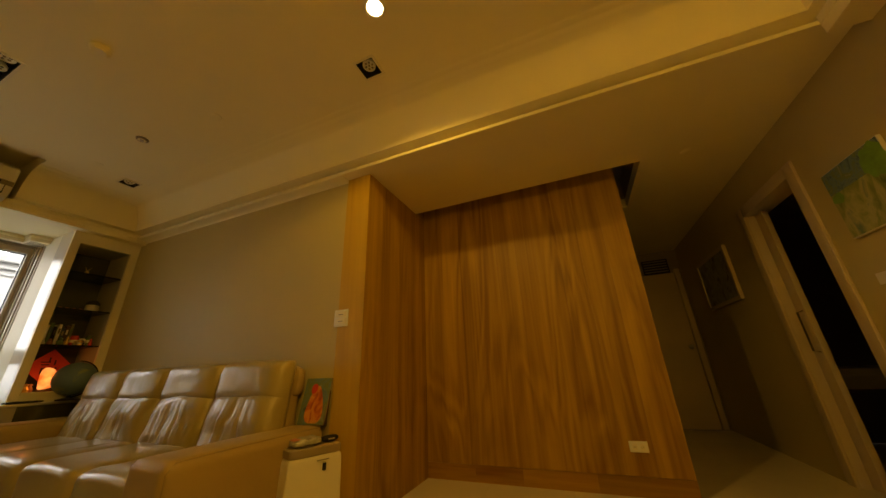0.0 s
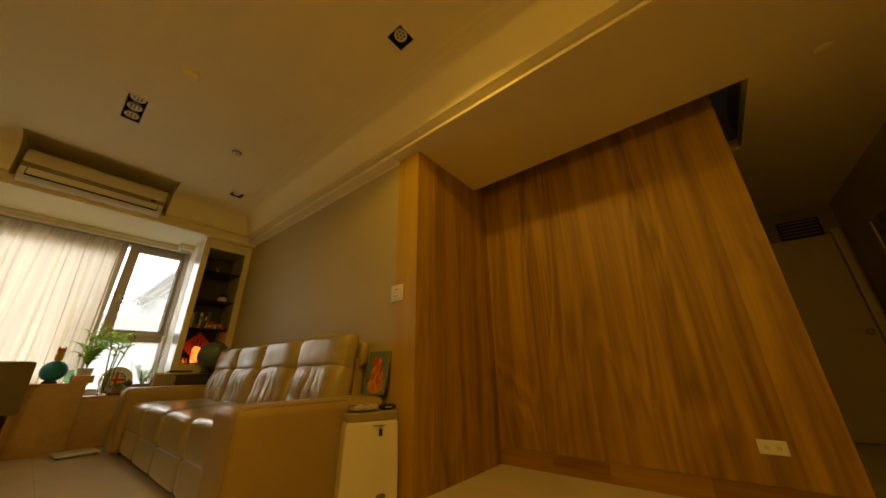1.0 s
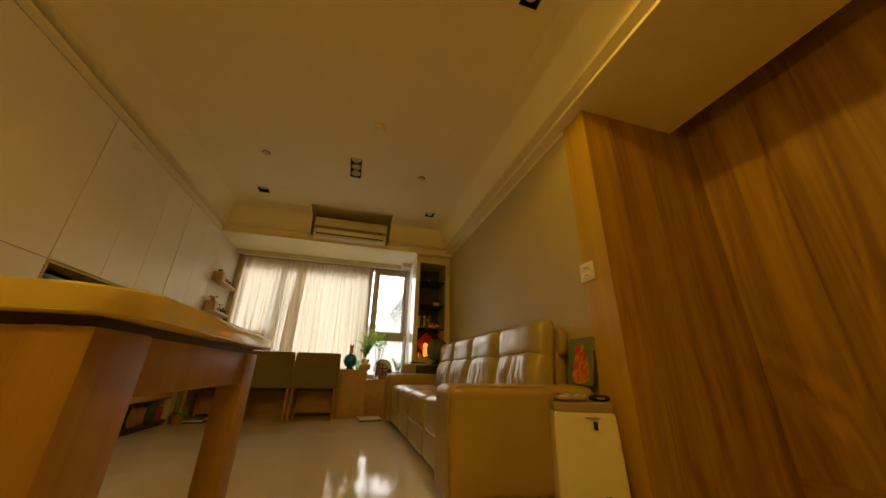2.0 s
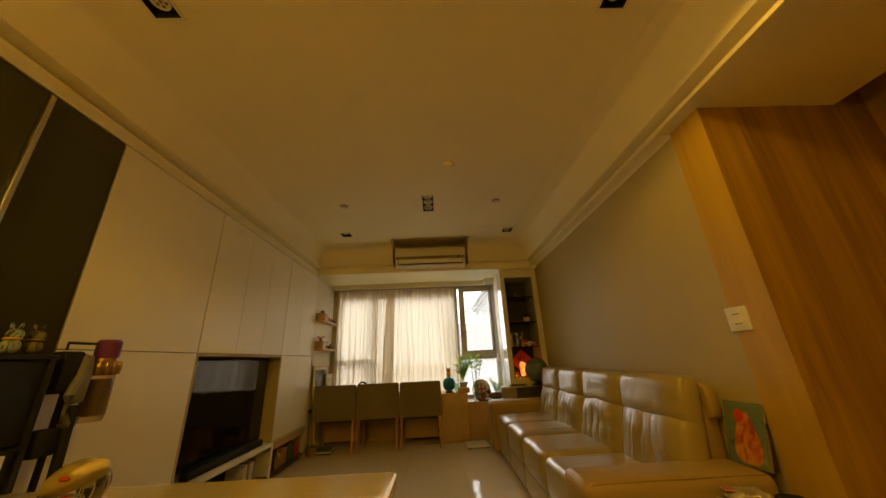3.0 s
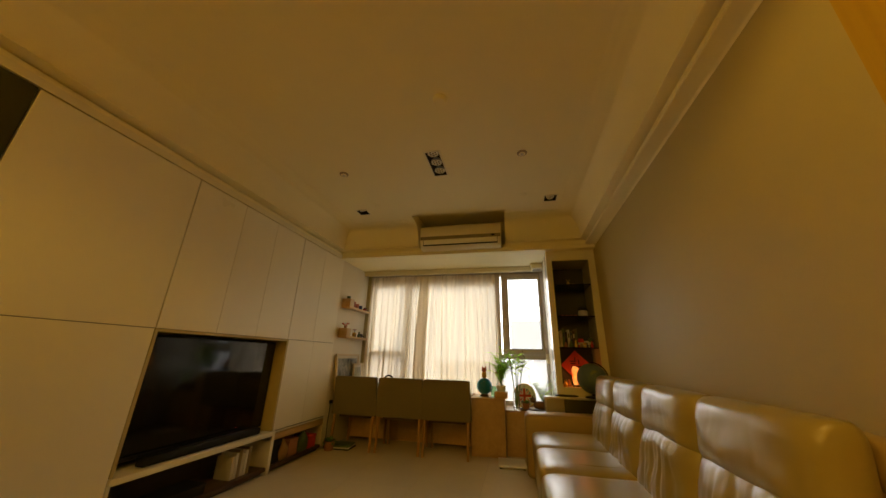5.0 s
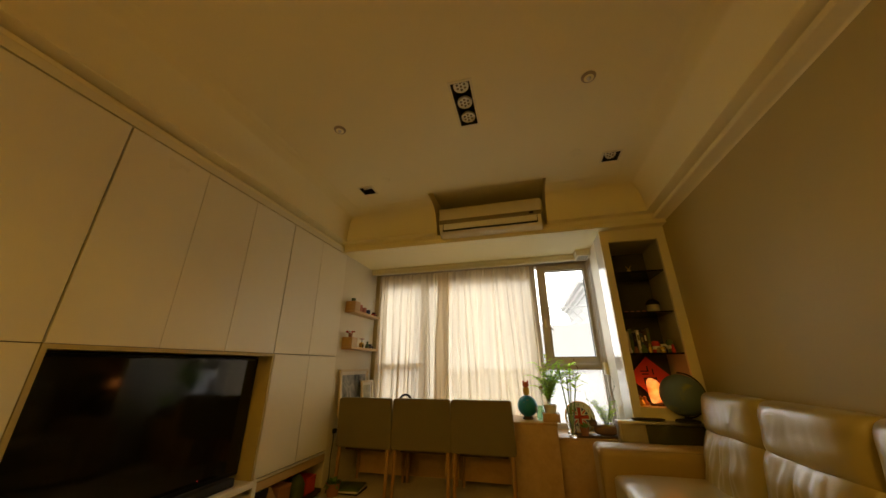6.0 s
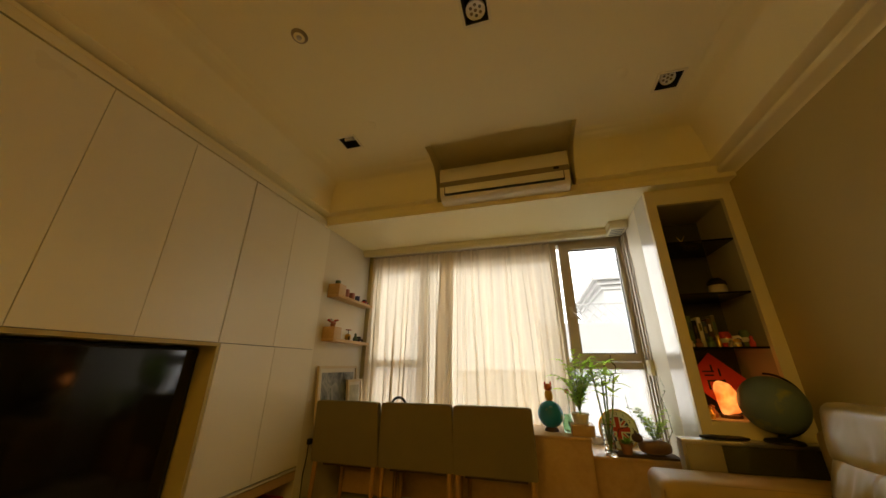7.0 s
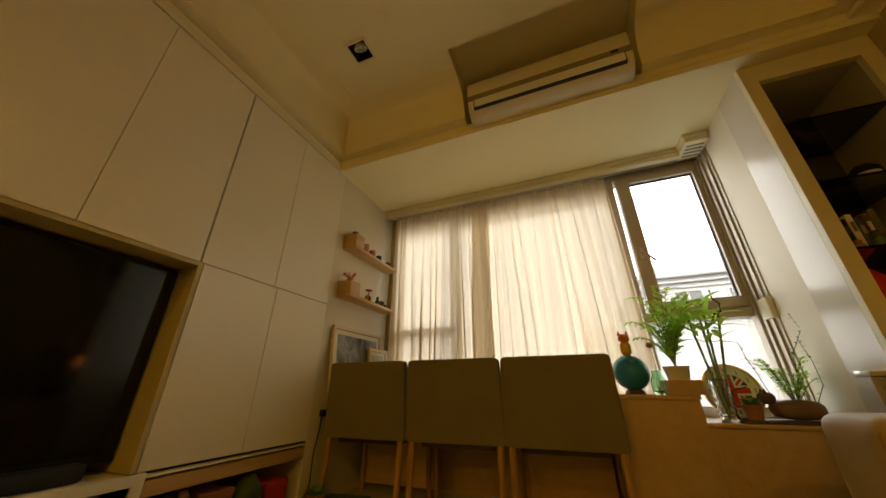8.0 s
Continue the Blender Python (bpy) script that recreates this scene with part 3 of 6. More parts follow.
# ---- outside ----
def tower(x, y, w, d, h, floors, cols, base=-20.0):
    t = thing("apartment_building", "pale distant apartment block seen through the window", "building", pose(x, y, base), "city buildings")
    part("wall", bx(-d / 2, d / 2, -w / 2, w / 2, 0, h), CONCRETE, t)
    part("roof", bx(-d / 2 - 0.4, d / 2 + 0.4, -w / 2 - 0.4, w / 2 + 0.4, h, h + 0.7), ROOFG, t)
    win = finish(bx(0, 0.15, -0.9, 0.9, -0.8, 0.8), "window", ALU)
    for f in range(floors):
        for c in range(cols):
            share("window", win, t, pose(d / 2, -w / 2 + (c + 0.5) * w / cols, h - 2.0 - 3.1 * f))


tower(-62, 26, 22, 12, 28, 4, 6)
tower(-55, 48, 20, 12, 31, 4, 5)
tower(-34, 1, 12, 8, 20, 3, 4)


def villa():
    """The pale house across the street: stepped cornice, roof terrace with a lattice rail."""
    v = thing("neighbour_house", "white rendered neighbouring house with a stepped cornice and terrace lattice", "building", pose(-18, 6.4, -18.6))
    part("wall", bx(-9, 0, -1.2, 9, -1.6, 23.4), VILLA, v)
    part("terrace", bx(0, 2.2, -4.5, 9, -1.6, 21.5), VILLA, v)
    for k, (d, z) in enumerate(((0.10, 23.4), (0.28, 23.62), (0.50, 23.84))):
        part("cornice", bx(-9 - d, d, -1.2 - d, 9 + d, z, z + 0.2), VILLA, v)
    part("roof", bx(-8, -1, -0.2, 8, 24.04, 25.3), VILLA, v)
    for y in (0.2, 2.2, 4.2):
        w = part("window", bx(0.0, 0.04, y - 0.5, y + 0.5, 22.3, 23.2), ROOFG, v)
        part("window_frame", holed("x", 0.0, 0.09, (y - 0.58, y + 0.58, 22.22, 23.28), [(y - 0.5, y - 0.04, 22.3, 23.2), (y + 0.04, y + 0.5, 22.3, 23.2)]), VILLA, w)
    rl = part("lattice_rail", bx(2.1, 2.16, -4.5, 9, 22.3, 22.35), CONCRETE, v)
    slat = finish(bx(-0.015, 0.015, -0.018, 0.018, -0.55, 0.55), "slat", CONCRETE)
    for k in range(34):
        for a in (-42, 42):
            share("slat", slat, rl, pose(2.13, -4.2 + 0.4 * k, 21.9, a, 0, 0))


villa()
structure("backdrop", bx(-97, -95, -130, 150, -25, 110), glow("bright overcast sky", (1.0, 0.985, 0.96), 2.5), "bright white overcast sky beyond the city", "sky")
structure("ground", bx(-400, -6, -300, 300, -20.4, -20.2), HAZE, "hazy grey city ground far below the window", "ground")


# ---- honey wood panelling of the entry ----
pier = thing("wood_pier", "honey wood clad wall end beside the sofa wall", "wood cladding", kind="structure")
part("front_board", bx(0.0755, 0.2945, 3.092, 3.112, 0, SOF - 0.001), OAKLIGHT, pier, "pale honey veneer front")
for k, (a, b) in enumerate(((3.092, 3.30), (3.3005, 3.50), (3.5005, 3.71), (3.7105, 3.90), (3.9005, 4.12))):
    part("board", bx(0.276 if k else 0.2948, 0.2965, a, b, 0, SOF - (0.001 if k < 4 else -0.33)), OAK, pier)
part("core", bx(0.0755, 0.275, 3.113, 4.12, 0, SOF), DARKWOOD, pier)

panel = thing("wood_wall", "honey wood panelled wall with bold vertical grain", "wood cladding", kind="structure")
cuts = [0.297, 0.50, 0.69, 0.86, 1.06, 1.25, 1.43, 1.63, 1.81, 2.01, 2.21]
for a, b in zip(cuts, cuts[1:]):
    part("board", bx(a + 0.0003, b - 0.0003, 4.10, 4.12, 0.118, TOP), OAK, panel)
for a, b in zip((0.297, 0.72, 1.10, 1.62), (0.72, 1.10, 1.62, 2.21)):
    part("skirting_board", bx(a + 0.0003, b - 0.0003, 4.097, 4.12, 0.0, 0.1165), OAKH, panel)
part("core", bx(0.297, 2.209, 4.121, 4.20, 0, TOP), DARKWOOD, panel)


def socket(m):
    s = thing("wall_socket", "white double power socket on the honey wood wall", "socket", m)
    part("plate", bx(-0.058, 0.058, -0.009, 0, -0.034, 0.034, 0.003), WHITEP, s)
    for k in (-0.024, 0.024):
        part("outlet", bx(k - 0.015, k + 0.015, -0.011, -0.0085, -0.018, 0.018, 0.002), CREAMPL, s)
        for q in (-0.005, 0.005):
            part("slot", bx(k + q - 0.001, k + q + 0.001, -0.0116, -0.011, -0.006, 0.004), BLACKM, s)


socket(pose(1.92, 4.0995, 0.295))
sw = thing("light_switch", "white double wall switch half on the wood edge", "switch", pose(0.11, 3.0915, 1.225))
part("plate", bx(-0.06, 0.06, -0.010, 0, -0.06, 0.06, 0.004), WHITEP, sw)
for k in (-0.024, 0.024):
    r = part("rocker", bx(-0.045, 0.045, -0.015, -0.0095, k - 0.019, k + 0.019, 0.002), CREAMPL, sw)
    part("mark", bx(-0.018, 0.022, -0.0157, -0.0148, k - 0.003, k + 0.002), GREYPL, r)


# ---- white cabinet wall ----
def cabinet(x0, x1, z0, z1, name="cabinet", label="white lacquered flush cabinet unit", split=()):
    """A flush unit from x1 to x0 with one or two doors, its face on the cabinet plane."""
    c = thing(name, label, "cabinet", pose(x0, TV_Y, z0), "white wall cabinets")
    w, h = x1 - x0, z1 - z0
    part("body", bx(0.001, w - 0.001, -0.40, -0.022, 0.001, h - 0.001), GAPDARK, c)
    edges = [0] + [s - x0 for s in split] + [w]
    for a, b in zip(edges, edges[1:]):
        ga, gb_ = (0.0048 if a == 0 else 0.0014), (0.0048 if b == w else 0.0014)
        part("door", bx(a + ga, b - gb_, -0.02, 0, 0.0022, h - 0.0022, 0.0012, 1), LACQ, c)


ZM, ZT = 1.218, 2.345
for a, b, s in ((-0.735, 0.17, ()), (-2.045, -0.735, (-1.60, -1.19)), (-2.945, -2.045, (-2.48,))):
    cabinet(a, b, ZM, ZT, split=s)
cabinet(-0.735, 0.17, 0.06, ZM)
cabinet(-2.945, -2.06, 0.365, ZM, split=(-2.50,))
tvn = thing("tv_niche", "niche holding the television, lined in a darker cream for shade", "cabinet", pose(0, 0, 0), "white wall cabinets")
part("back", bx(-2.06, -0.735, -0.60, -0.58, 0.33, ZM), PAINT, tvn)
# sides and top use the darker wall paint to imitate the niche's shadow
part("side", bx(-2.06, -2.04, -0.58, TV_Y, 0.366, ZM), PAINT, tvn)
part("side", bx(-0.755, -0.735, -0.58, TV_Y, 0.366, ZM), PAINT, tvn)
part("top", bx(-2.04, -0.755, -0.58, TV_Y, ZM - 0.02, ZM - 0.001), PAINT, tvn)
low = thing("low_shelf", "long white open shelf unit under the television", "shelf unit", pose(0, 0, 0), "white wall cabinets")
part("top_board", bx(-2.06, -0.737, -0.60, TV_Y + 0.012, 0.325, 0.362, 0.003), LACQ, low)
part("top_strip", bx(-2.945, -2.062, -0.60, TV_Y - 0.003, 0.343, 0.3535, 0.001), LACQ, low, "thin white strip under the doors")
part("top_rail", bx(-2.945, -2.062, -0.58, TV_Y - 0.012, 0.275, 0.333, 0.002), BIRCH, low, "pale wooden rail")
part("end_post", bx(-2.10, -2.062, -0.58, TV_Y + 0.002, 0.0, 0.3625, 0.002), LACQ, low)
part("base_board", bx(-2.945, -0.737, -0.60, TV_Y - 0.01, 0.03, 0.06, 0.002), DARKWOOD, low, "dark base board")
part("plinth", bx(-2.945, -0.737, -0.60, TV_Y - 0.05, 0.0, 0.03), GAPDARK, low)
part("back", bx(-2.945, -0.737, -0.60, -0.585, 0.06, 0.325), GAPDARK, low)
# dark filler that stands in for the shade in the slits
part("shadow_gap", bx(-2.945, -2.102, -0.58, TV_Y - 0.03, 0.3335, 0.3645), GAPDARK, low)
part("divider", bx(-0.757, -0.737, -0.585, TV_Y, 0.06, 0.325), LACQ, low)
tall = thing("black_glass_cabinet", "tall black glass fronted cabinet with slim metal pulls", "cabinet", pose(0.17, TV_Y, 0), "white wall cabinets")
part("body", bx(0.001, 2.9, -0.40, -0.022, 0.0, ZT), GAPDARK, tall)
for a, b in ((0.003, 0.366), (0.371, 0.74), (0.743, 1.11), (1.113, 1.48), (1.483, 2.2), (2.203, 2.9)):
    d = part("door", bx(a, b, -0.02, 0, 0.06, ZT - 0.003, 0.001, 1), BLACKGLASS, tall)
    if a in (0.371, 1.113):
        part("pull", bx(a - 0.010, a + 0.012, 0.0, 0.022, 0.10, ZT - 0.02, 0.004), STEEL, d, "long brushed metal pull")


# ---- television ----
tv = thing("television", "large black flat television standing in the niche", "television", pose(-1.42, -0.32, 0.362))
part("bezel", bx(-0.615, 0.635, -0.055, 0.0, 0.04, 0.822, 0.010), BLACKM, tv)
part("screen", bx(-0.592, 0.612, 0.0005, 0.003, 0.07, 0.805), BLACKG, tv)
part("neck", bx(-0.10, 0.10, -0.05, -0.01, 0.02, 0.10, 0.01), BLACKM, tv)
part("foot", superquad(0.27, 0.095, 0.013, 0.5, 32, 10, m=Matrix.Translation((0, -0.01, 0.013))), BLACKM, tv)
part("speaker_bar", bx(-0.50, 0.50, 0.03, 0.10, 0.005, 0.06, 0.012), BLACKM, tv)
part("standby_lamp", bx(-0.30, -0.296, 0.003, 0.0045, 0.085, 0.089), glow("red standby lamp", (1, 0.05, 0.05), 2), tv)


# ---- air conditioner ----
ac = thing("air_conditioner", "white wall mounted split air conditioner in the beam recess", "air conditioner", pose(-2.965, 1.497, 2.395))
sec = [(0, 0.0), (0.16, 0.0), (0.215, 0.03), (0.235, 0.08), (0.24, 0.16), (0.238, 0.28), (0.21, 0.305), (0, 0.31)]
part("body", prism(sec, -0.515, 0.515, "y"), CREAMPL, ac, angle=50)
part("grey_band", prism([(0.236, 0.112), (0.246, 0.112), (0.248, 0.120), (0.248, 0.150), (0.244, 0.155), (0.236, 0.155)], -0.512, 0.512, "y"), mat("grey appliance trim", (0.26, 0.22, 0.15), 0.45), ac, "grey trim strip")
part("air_flap", prism([(0.20, 0.046), (0.236, 0.046), (0.243, 0.056), (0.247, 0.105), (0.20, 0.108)], -0.468, 0.468, "y"), WHITEP, ac, "white air flap")
part("air_slot", bx(0.18, 0.2395, -0.474, 0.474, 0.036, 0.045), BLACKM, ac)
for q in (-0.4715, 0.4715):
    part("slot_end", bx(0.20, 0.2435, q - 0.002, q + 0.002, 0.036, 0.110), BLACKM, ac)
part("display", bx(0.2475, 0.2505, 0.40, 0.44, 0.124, 0.146), BLACKM, ac)


# ---- sofa ----
def pillow(w, h, d, seed, amp, nx=72, nz=48, folds=8.0, sag=0.14):
    """A stuffed leather cushion of half sizes w, h and depth d, its creased front towards -y."""
    bm = nb()
    front, back = {}, {}
    for i in range(nx + 1):
        for j in range(nz + 1):
            u, v = 2 * i / nx - 1, 2 * j / nz - 1
            k = max(0.0, (1 - abs(u) ** 5) * (1 - abs(v) ** 5)) ** 0.42
            x, z = w * u * (1 - 0.03 * abs(v) ** 6), h * v * (1 - 0.03 * abs(u) ** 6)
            env = math.exp(-2.2 * u * u) * math.exp(-2.0 * (v + 0.15) ** 2)
            ph = 2 * math.pi * folds * u * 0.5 * (1.0 + 0.28 * v) + 2.6 * noise.noise(Vector((u * 2.2, v * 1.3, seed)))
            c = math.sin(ph) + 0.55 * noise.noise(Vector((u * 11 + seed, v * 4, seed))) + 0.5 * math.sin(2.1 * ph + 1.3)
            soft = noise.noise(Vector((u * 1.6 + seed * 2, v * 1.6, 4.2)))
            front[i, j] = bm.verts.new((x, -d * k * (0.92 + sag * soft) - amp * env * c * k, z))
            edge = i in (0, nx) or j in (0, nz)
            back[i, j] = front[i, j] if edge else bm.verts.new((x, 0.55 * d * k, z))
    for i in range(nx):
        for j in range(nz):
            for g in (front, back):
                q = [g[i, j], g[i + 1, j], g[i + 1, j + 1], g[i, j + 1]]
                if len({id(vv) for vv in q}) == 4:
                    try:
                        bm.faces.new(q)
                    except ValueError:
                        pass
    return bm


sofa = thing("sofa", "long beige leather four seat sofa with raised headrests", "sofa", pose(0, 0, 0))
part("base", bx(-2.80, -0.02, 2.30, 3.05, 0.05, 0.27, 0.02, 3), LEATHER_SIDE, sofa, "beige leather base")
part("back_frame", bx(-2.80, -0.195, 2.97, 3.085, 0.20, 0.80, 0.035, 3), LEATHER_SIDE, sofa)
for nm, a, b in (("arm", -0.225, 0.06), ("arm", -2.86, -2.58)):
    up = 0.0 if a > -1 else 0.03
    sh = bx(a, b, 2.18, 3.075, 0.03, 0.538 + up, 0.045, 5)
    bmesh.ops.subdivide_edges(sh, edges=[e for e in sh.edges if e.calc_length() > 0.15], cuts=6, use_grid_fill=True)
    for v in sh.verts:
        k = max(0.0, v.co.z - 0.42) / 0.12
        v.co.z += 0.010 * k * math.sin(math.pi * (v.co.x - a) / (b - a)) + 0.004 * k * noise.noise(v.co * 6)
        v.co.x += 0.004 * noise.noise(v.co * 4)
    ar = part(nm, sh, LEATHER_SIDE, sofa, angle=60)
    part("piping", tube([(b - 0.006, 2.19, 0.06), (b - 0.006, 2.184, 0.3), (b - 0.012, 2.19, 0.50 + up), (b - 0.022, 2.225, 0.532 + up), (b - 0.022, 2.5, 0.536 + up), (b - 0.022, 3.05, 0.534 + up)], 0.003, 6), SEAM, ar)
xs = [-0.225, -0.80, -1.40, -1.99, -2.58]
xb = [-0.135, -0.775, -1.395, -1.985, -2.56]
for i, (b, a) in enumerate(zip(xs, xs[1:])):
    c, h = (a + b) / 2, (b - a) / 2

    def seat_shape(p, s=i):
        r = 0.022 * math.cos(p.x * 5.0) + 0.006 * noise.noise(Vector((p.x * 9 + s * 4, p.y * 9, s)))
        return Vector((p.x, p.y, p.z + (r if p.z > 0 else 0)))
    part("seat_cushion", superquad(h - 0.003, 0.35, 0.115, 0.26, 44, 24, seat_shape, m=Matrix.Translation((c, 2.585, 0.325))), LEATHER, sofa, angle=70)
    part("front_panel", superquad(h - 0.003, 0.035, 0.088, 0.22, 36, 16, m=Matrix.Translation((c, 2.282, 0.138))), LEATHER, sofa, angle=70)
    b, a = xb[i], xb[i + 1]
    c, h = (a + b) / 2, (b - a) / 2
    tilt = pose(c, 2.895, 0.545, -11, 0, 0)
    bk = part("back_cushion", pillow(h - 0.003, 0.215, 0.135, i * 5.3 + 1.7, 0.0062, folds=5.5), LEATHER, sofa, m=tilt, angle=80)
    hd = part("headrest", pillow(h - 0.003, 0.135, 0.12, i * 3.1 + 9.2, 0.0007, 60, 32, 5.0, 0.05), LEATHER, sofa, m=pose(c, 2.935, 0.82, -7, 0, 0), angle=80)
    part("headrest_back", superquad(h - 0.03, 0.042, 0.105, 0.4, 36, 16, m=pose(c + 0.01, 3.05, 0.81, -2, 0, 0)), LEATHER_SIDE, sofa, angle=70)
for x in (-0.12, -2.74):
    for y in (2.30, 2.98):
        part("foot", cyl(0.022, 0, 0.06, 12, m=Matrix.Translation((x, y, 0))), BLACKM, sofa)


# ---- dining table ----
TX0, TX1, TY0, TY1 = 0.318, 1.205, -0.12, 1.385
tab = thing("dining_table", "pale maple dining table with rounded corners", "table", pose(0, 0, 0))
rim = []
for cx, cy, a0 in ((TX1 - 0.07, TY1 - 0.07, 0), (TX0 + 0.03, TY1 - 0.03, 90), (TX0 + 0.03, TY0 + 0.03, 180), (TX1 - 0.07, TY0 + 0.07, 270)):
    r_ = 0.07 if cx > 1 else 0.03
    rim += [(cx + r_ * math.cos(radians(a0 + 15 * k)), cy + r_ * math.sin(radians(a0 + 15 * k))) for k in range(7)]
top = prism(rim, 0.668, 0.706, "z")
bmesh.ops.bevel(top, geom=[e for e in top.edges if abs(e.verts[0].co.z - e.verts[1].co.z) < 1e-4], offset=0.005, segments=2, profile=0.5, affect="EDGES")
part("tabletop", top, TABLEWOOD, tab)
for a, b, c, d in ((TX0 + 0.05, TX1 - 0.05, TY0 + 0.05, TY0 + 0.075), (TX0 + 0.05, TX1 - 0.05, TY1 - 0.075, TY1 - 0.05), (TX0 + 0.022, TX0 + 0.047, TY0 + 0.05, TY1 - 0.05), (TX1 - 0.047, TX1 - 0.022, TY0 + 0.05, TY1 - 0.05)):
    part("apron", bx(a, b, c, d, 0.555, 0.650, 0.002), LEGWOOD, tab)
# the overhang's shadow, built as a dark strip between top and aprons
part("shadow_gap", bx(TX0 + 0.04, TX1 - 0.04, TY0 + 0.055, TY1 - 0.055, 0.648, 0.6675), DARKWOOD, tab, "dark strip standing in for the shadow under the top")
for x, w in ((TX0 + 0.080, 0.060), (TX1 - 0.090, 0.070)):
    for y in (TY0 + 0.077, TY1 - 0.077):
        part("leg", bx(x - w, x + w, y - 0.037, y + 0.037, 0, 0.652, 0.006), LEGWOOD, tab)


# ---- chairs at the window desk ----
def chair(m):
    c = thing("dining_chair", "olive cloth dining chair with wooden legs, back to the room", "chair", m, "chairs at the window desk")

    def bow(p):
        return Vector((p.x - 0.02 * math.cos(p.y * 3.0) + 0.012 * (p.z / 0.2), p.y * (1 - 0.02 * p.z / 0.2), p.z))
    part("backrest", superquad(0.030, 0.2885, 0.222, 0.085, 48, 26, bow, m=pose(0.02, 0, 0.597)), OLIVE, c, angle=70)
    part("seat", superquad(0.23, 0.255, 0.04, 0.25, 40, 14, m=pose(-0.22, 0, 0.43)), OLIVE, c, angle=70)
    part("seat_rail", bx(-0.42, -0.04, -0.22, 0.22, 0.345, 0.395, 0.005), DARKWOOD, c)
    for x, dx in ((0.0, 0.035), (-0.40, 0.0)):
        for y in (-0.258, 0.258):
            part("leg", tube([(x, y, 0.42), (x + dx * 0.4, y, 0.2), (x + dx, y * 1.01, 0.0)], [0.019, 0.018, 0.015], 10), LEGWOOD, c)
    return c


ch = chair(pose(-3.075, 1.295, 0, 0, 0, 0))
copy_thing(ch, pose(-3.075, 0.715, 0, 0, 0, 1.5))
copy_thing(ch, pose(-3.06, 0.13, 0, 0, 0, -1.0))

# ---- window desk, box cupboard and ledge ----
desk = thing("window_desk", "low birch desk built under the window", "desk", pose(0, 0, 0))
part("desk_top", bx(-3.74, -3.13, TV_Y - 0.005, 1.555, 0.60, 0.63, 0.003), BIRCH, desk)
part("back_panel", bx(-3.74, -3.68, TV_Y - 0.005, 1.555, 0, 0.60), BIRCH, desk)
part("drawer_front", bx(-3.50, -3.48, -0.15, 0.42, 0.05, 0.58, 0.003), BIRCH, desk)
part("drawer_front", bx(-3.50, -3.48, 1.02, 1.52, 0.05, 0.58, 0.003), BIRCH, desk)
cup = thing("box_cupboard", "plain birch box cupboard under the window", "cupboard", pose(0, 0, 0))
part("body", bx(-3.74, -3.275, 1.565, 1.965, 0, 0.60, 0.002), BIRCH, cup)
part("door", bx(-3.275, -3.255, 1.567, 1.963, 0.03, 0.60, 0.002), BIRCH, cup)
part("top_board", bx(-3.74, -3.245, 1.560, 1.97, 0.601, 0.622, 0.003), BIRCH, cup)
led = thing("window_ledge", "low birch window ledge with a lighter top edge", "window seat", pose(0, 0, 0))
part("front", bx(-3.40, -3.38, 1.972, 2.565, 0, 0.468, 0.002), BIRCH, led)
part("ledge_top", bx(-3.75, -3.365, 1.972, 2.565, 0.47, 0.49, 0.003), BIRCH, led)

# ---- bookcase niche ----
nic = thing("niche_bookcase", "white framed wall niche with dark glass shelves", "bookcase", pose(0, 0, 0), kind="structure")
part("front_frame", holed("x", -3.0, -2.965, (2.545, SOFA_Y, 0.0, BAY_Z), [(2.61, 3.03, 0.80, 2.235)]), TRIMW, nic)
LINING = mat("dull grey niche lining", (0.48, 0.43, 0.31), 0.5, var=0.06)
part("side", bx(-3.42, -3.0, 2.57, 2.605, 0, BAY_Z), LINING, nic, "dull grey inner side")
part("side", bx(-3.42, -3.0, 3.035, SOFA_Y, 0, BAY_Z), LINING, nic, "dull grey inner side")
part("outer_cheek", bx(-3.755, -3.243, 2.547, 2.569, 0, BAY_Z), BAYWALL, nic, "white painted reveal beside the window")
part("cheek_panel", bx(-3.240, -3.0012, 2.545, 2.569, 0, BAY_Z), mat("satin white window cheek", (0.74, 0.70, 0.60), 0.20, var=0.01, rough_var=0.02, bump=0.004), nic, "glossy white side panel")
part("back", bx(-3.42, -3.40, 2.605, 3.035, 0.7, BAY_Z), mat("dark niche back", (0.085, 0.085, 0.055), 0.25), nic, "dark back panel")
part("floor_board", bx(-3.40, -2.955, 2.606, 3.034, 0.775, 0.80), TRIMW, nic)
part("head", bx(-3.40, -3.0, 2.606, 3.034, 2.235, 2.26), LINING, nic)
for z in (1.945, 1.57, 1.22):
    part("shelf", bx(-3.395, -3.0, 2.607, 3.033, z - 0.012, z), DGLASS, nic, "dark glass shelf")

con = thing("console", "low dark console with a silver edged top beside the sofa", "console", pose(0, 0, 0))
part("top_board", bx(-2.955, -2.875, 2.40, 3.09, 0.69, 0.712, 0.003), STEEL, con, "silver edged top")
part("body", bx(-2.955, -2.89, 2.60, 3.089, 0.0, 0.6885, 0.003), BLACKGLASS, con, "dark glass front")
part("side_panel", bx(-2.955, -2.887, 2.42, 2.597, 0.0, 0.6885, 0.002), mat("grey satin panel", (0.38, 0.34, 0.26), 0.35), con, "grey satin panel")
part("side", bx(-2.955, -2.88, 2.40, 2.419, 0.0, 0.689), STEEL, con)


# ---- air purifier ----
pur = thing("air_purifier", "ivory air purifier with a brown lid standing on the floor", "air purifier", pose(0.13, 2.885, 0, 0, 0, -24))


def taper(p):
    k = 1.0 + 0.07 * (0.215 - p.z) / 0.43
    return Vector((p.x * k, p.y * k, p.z))


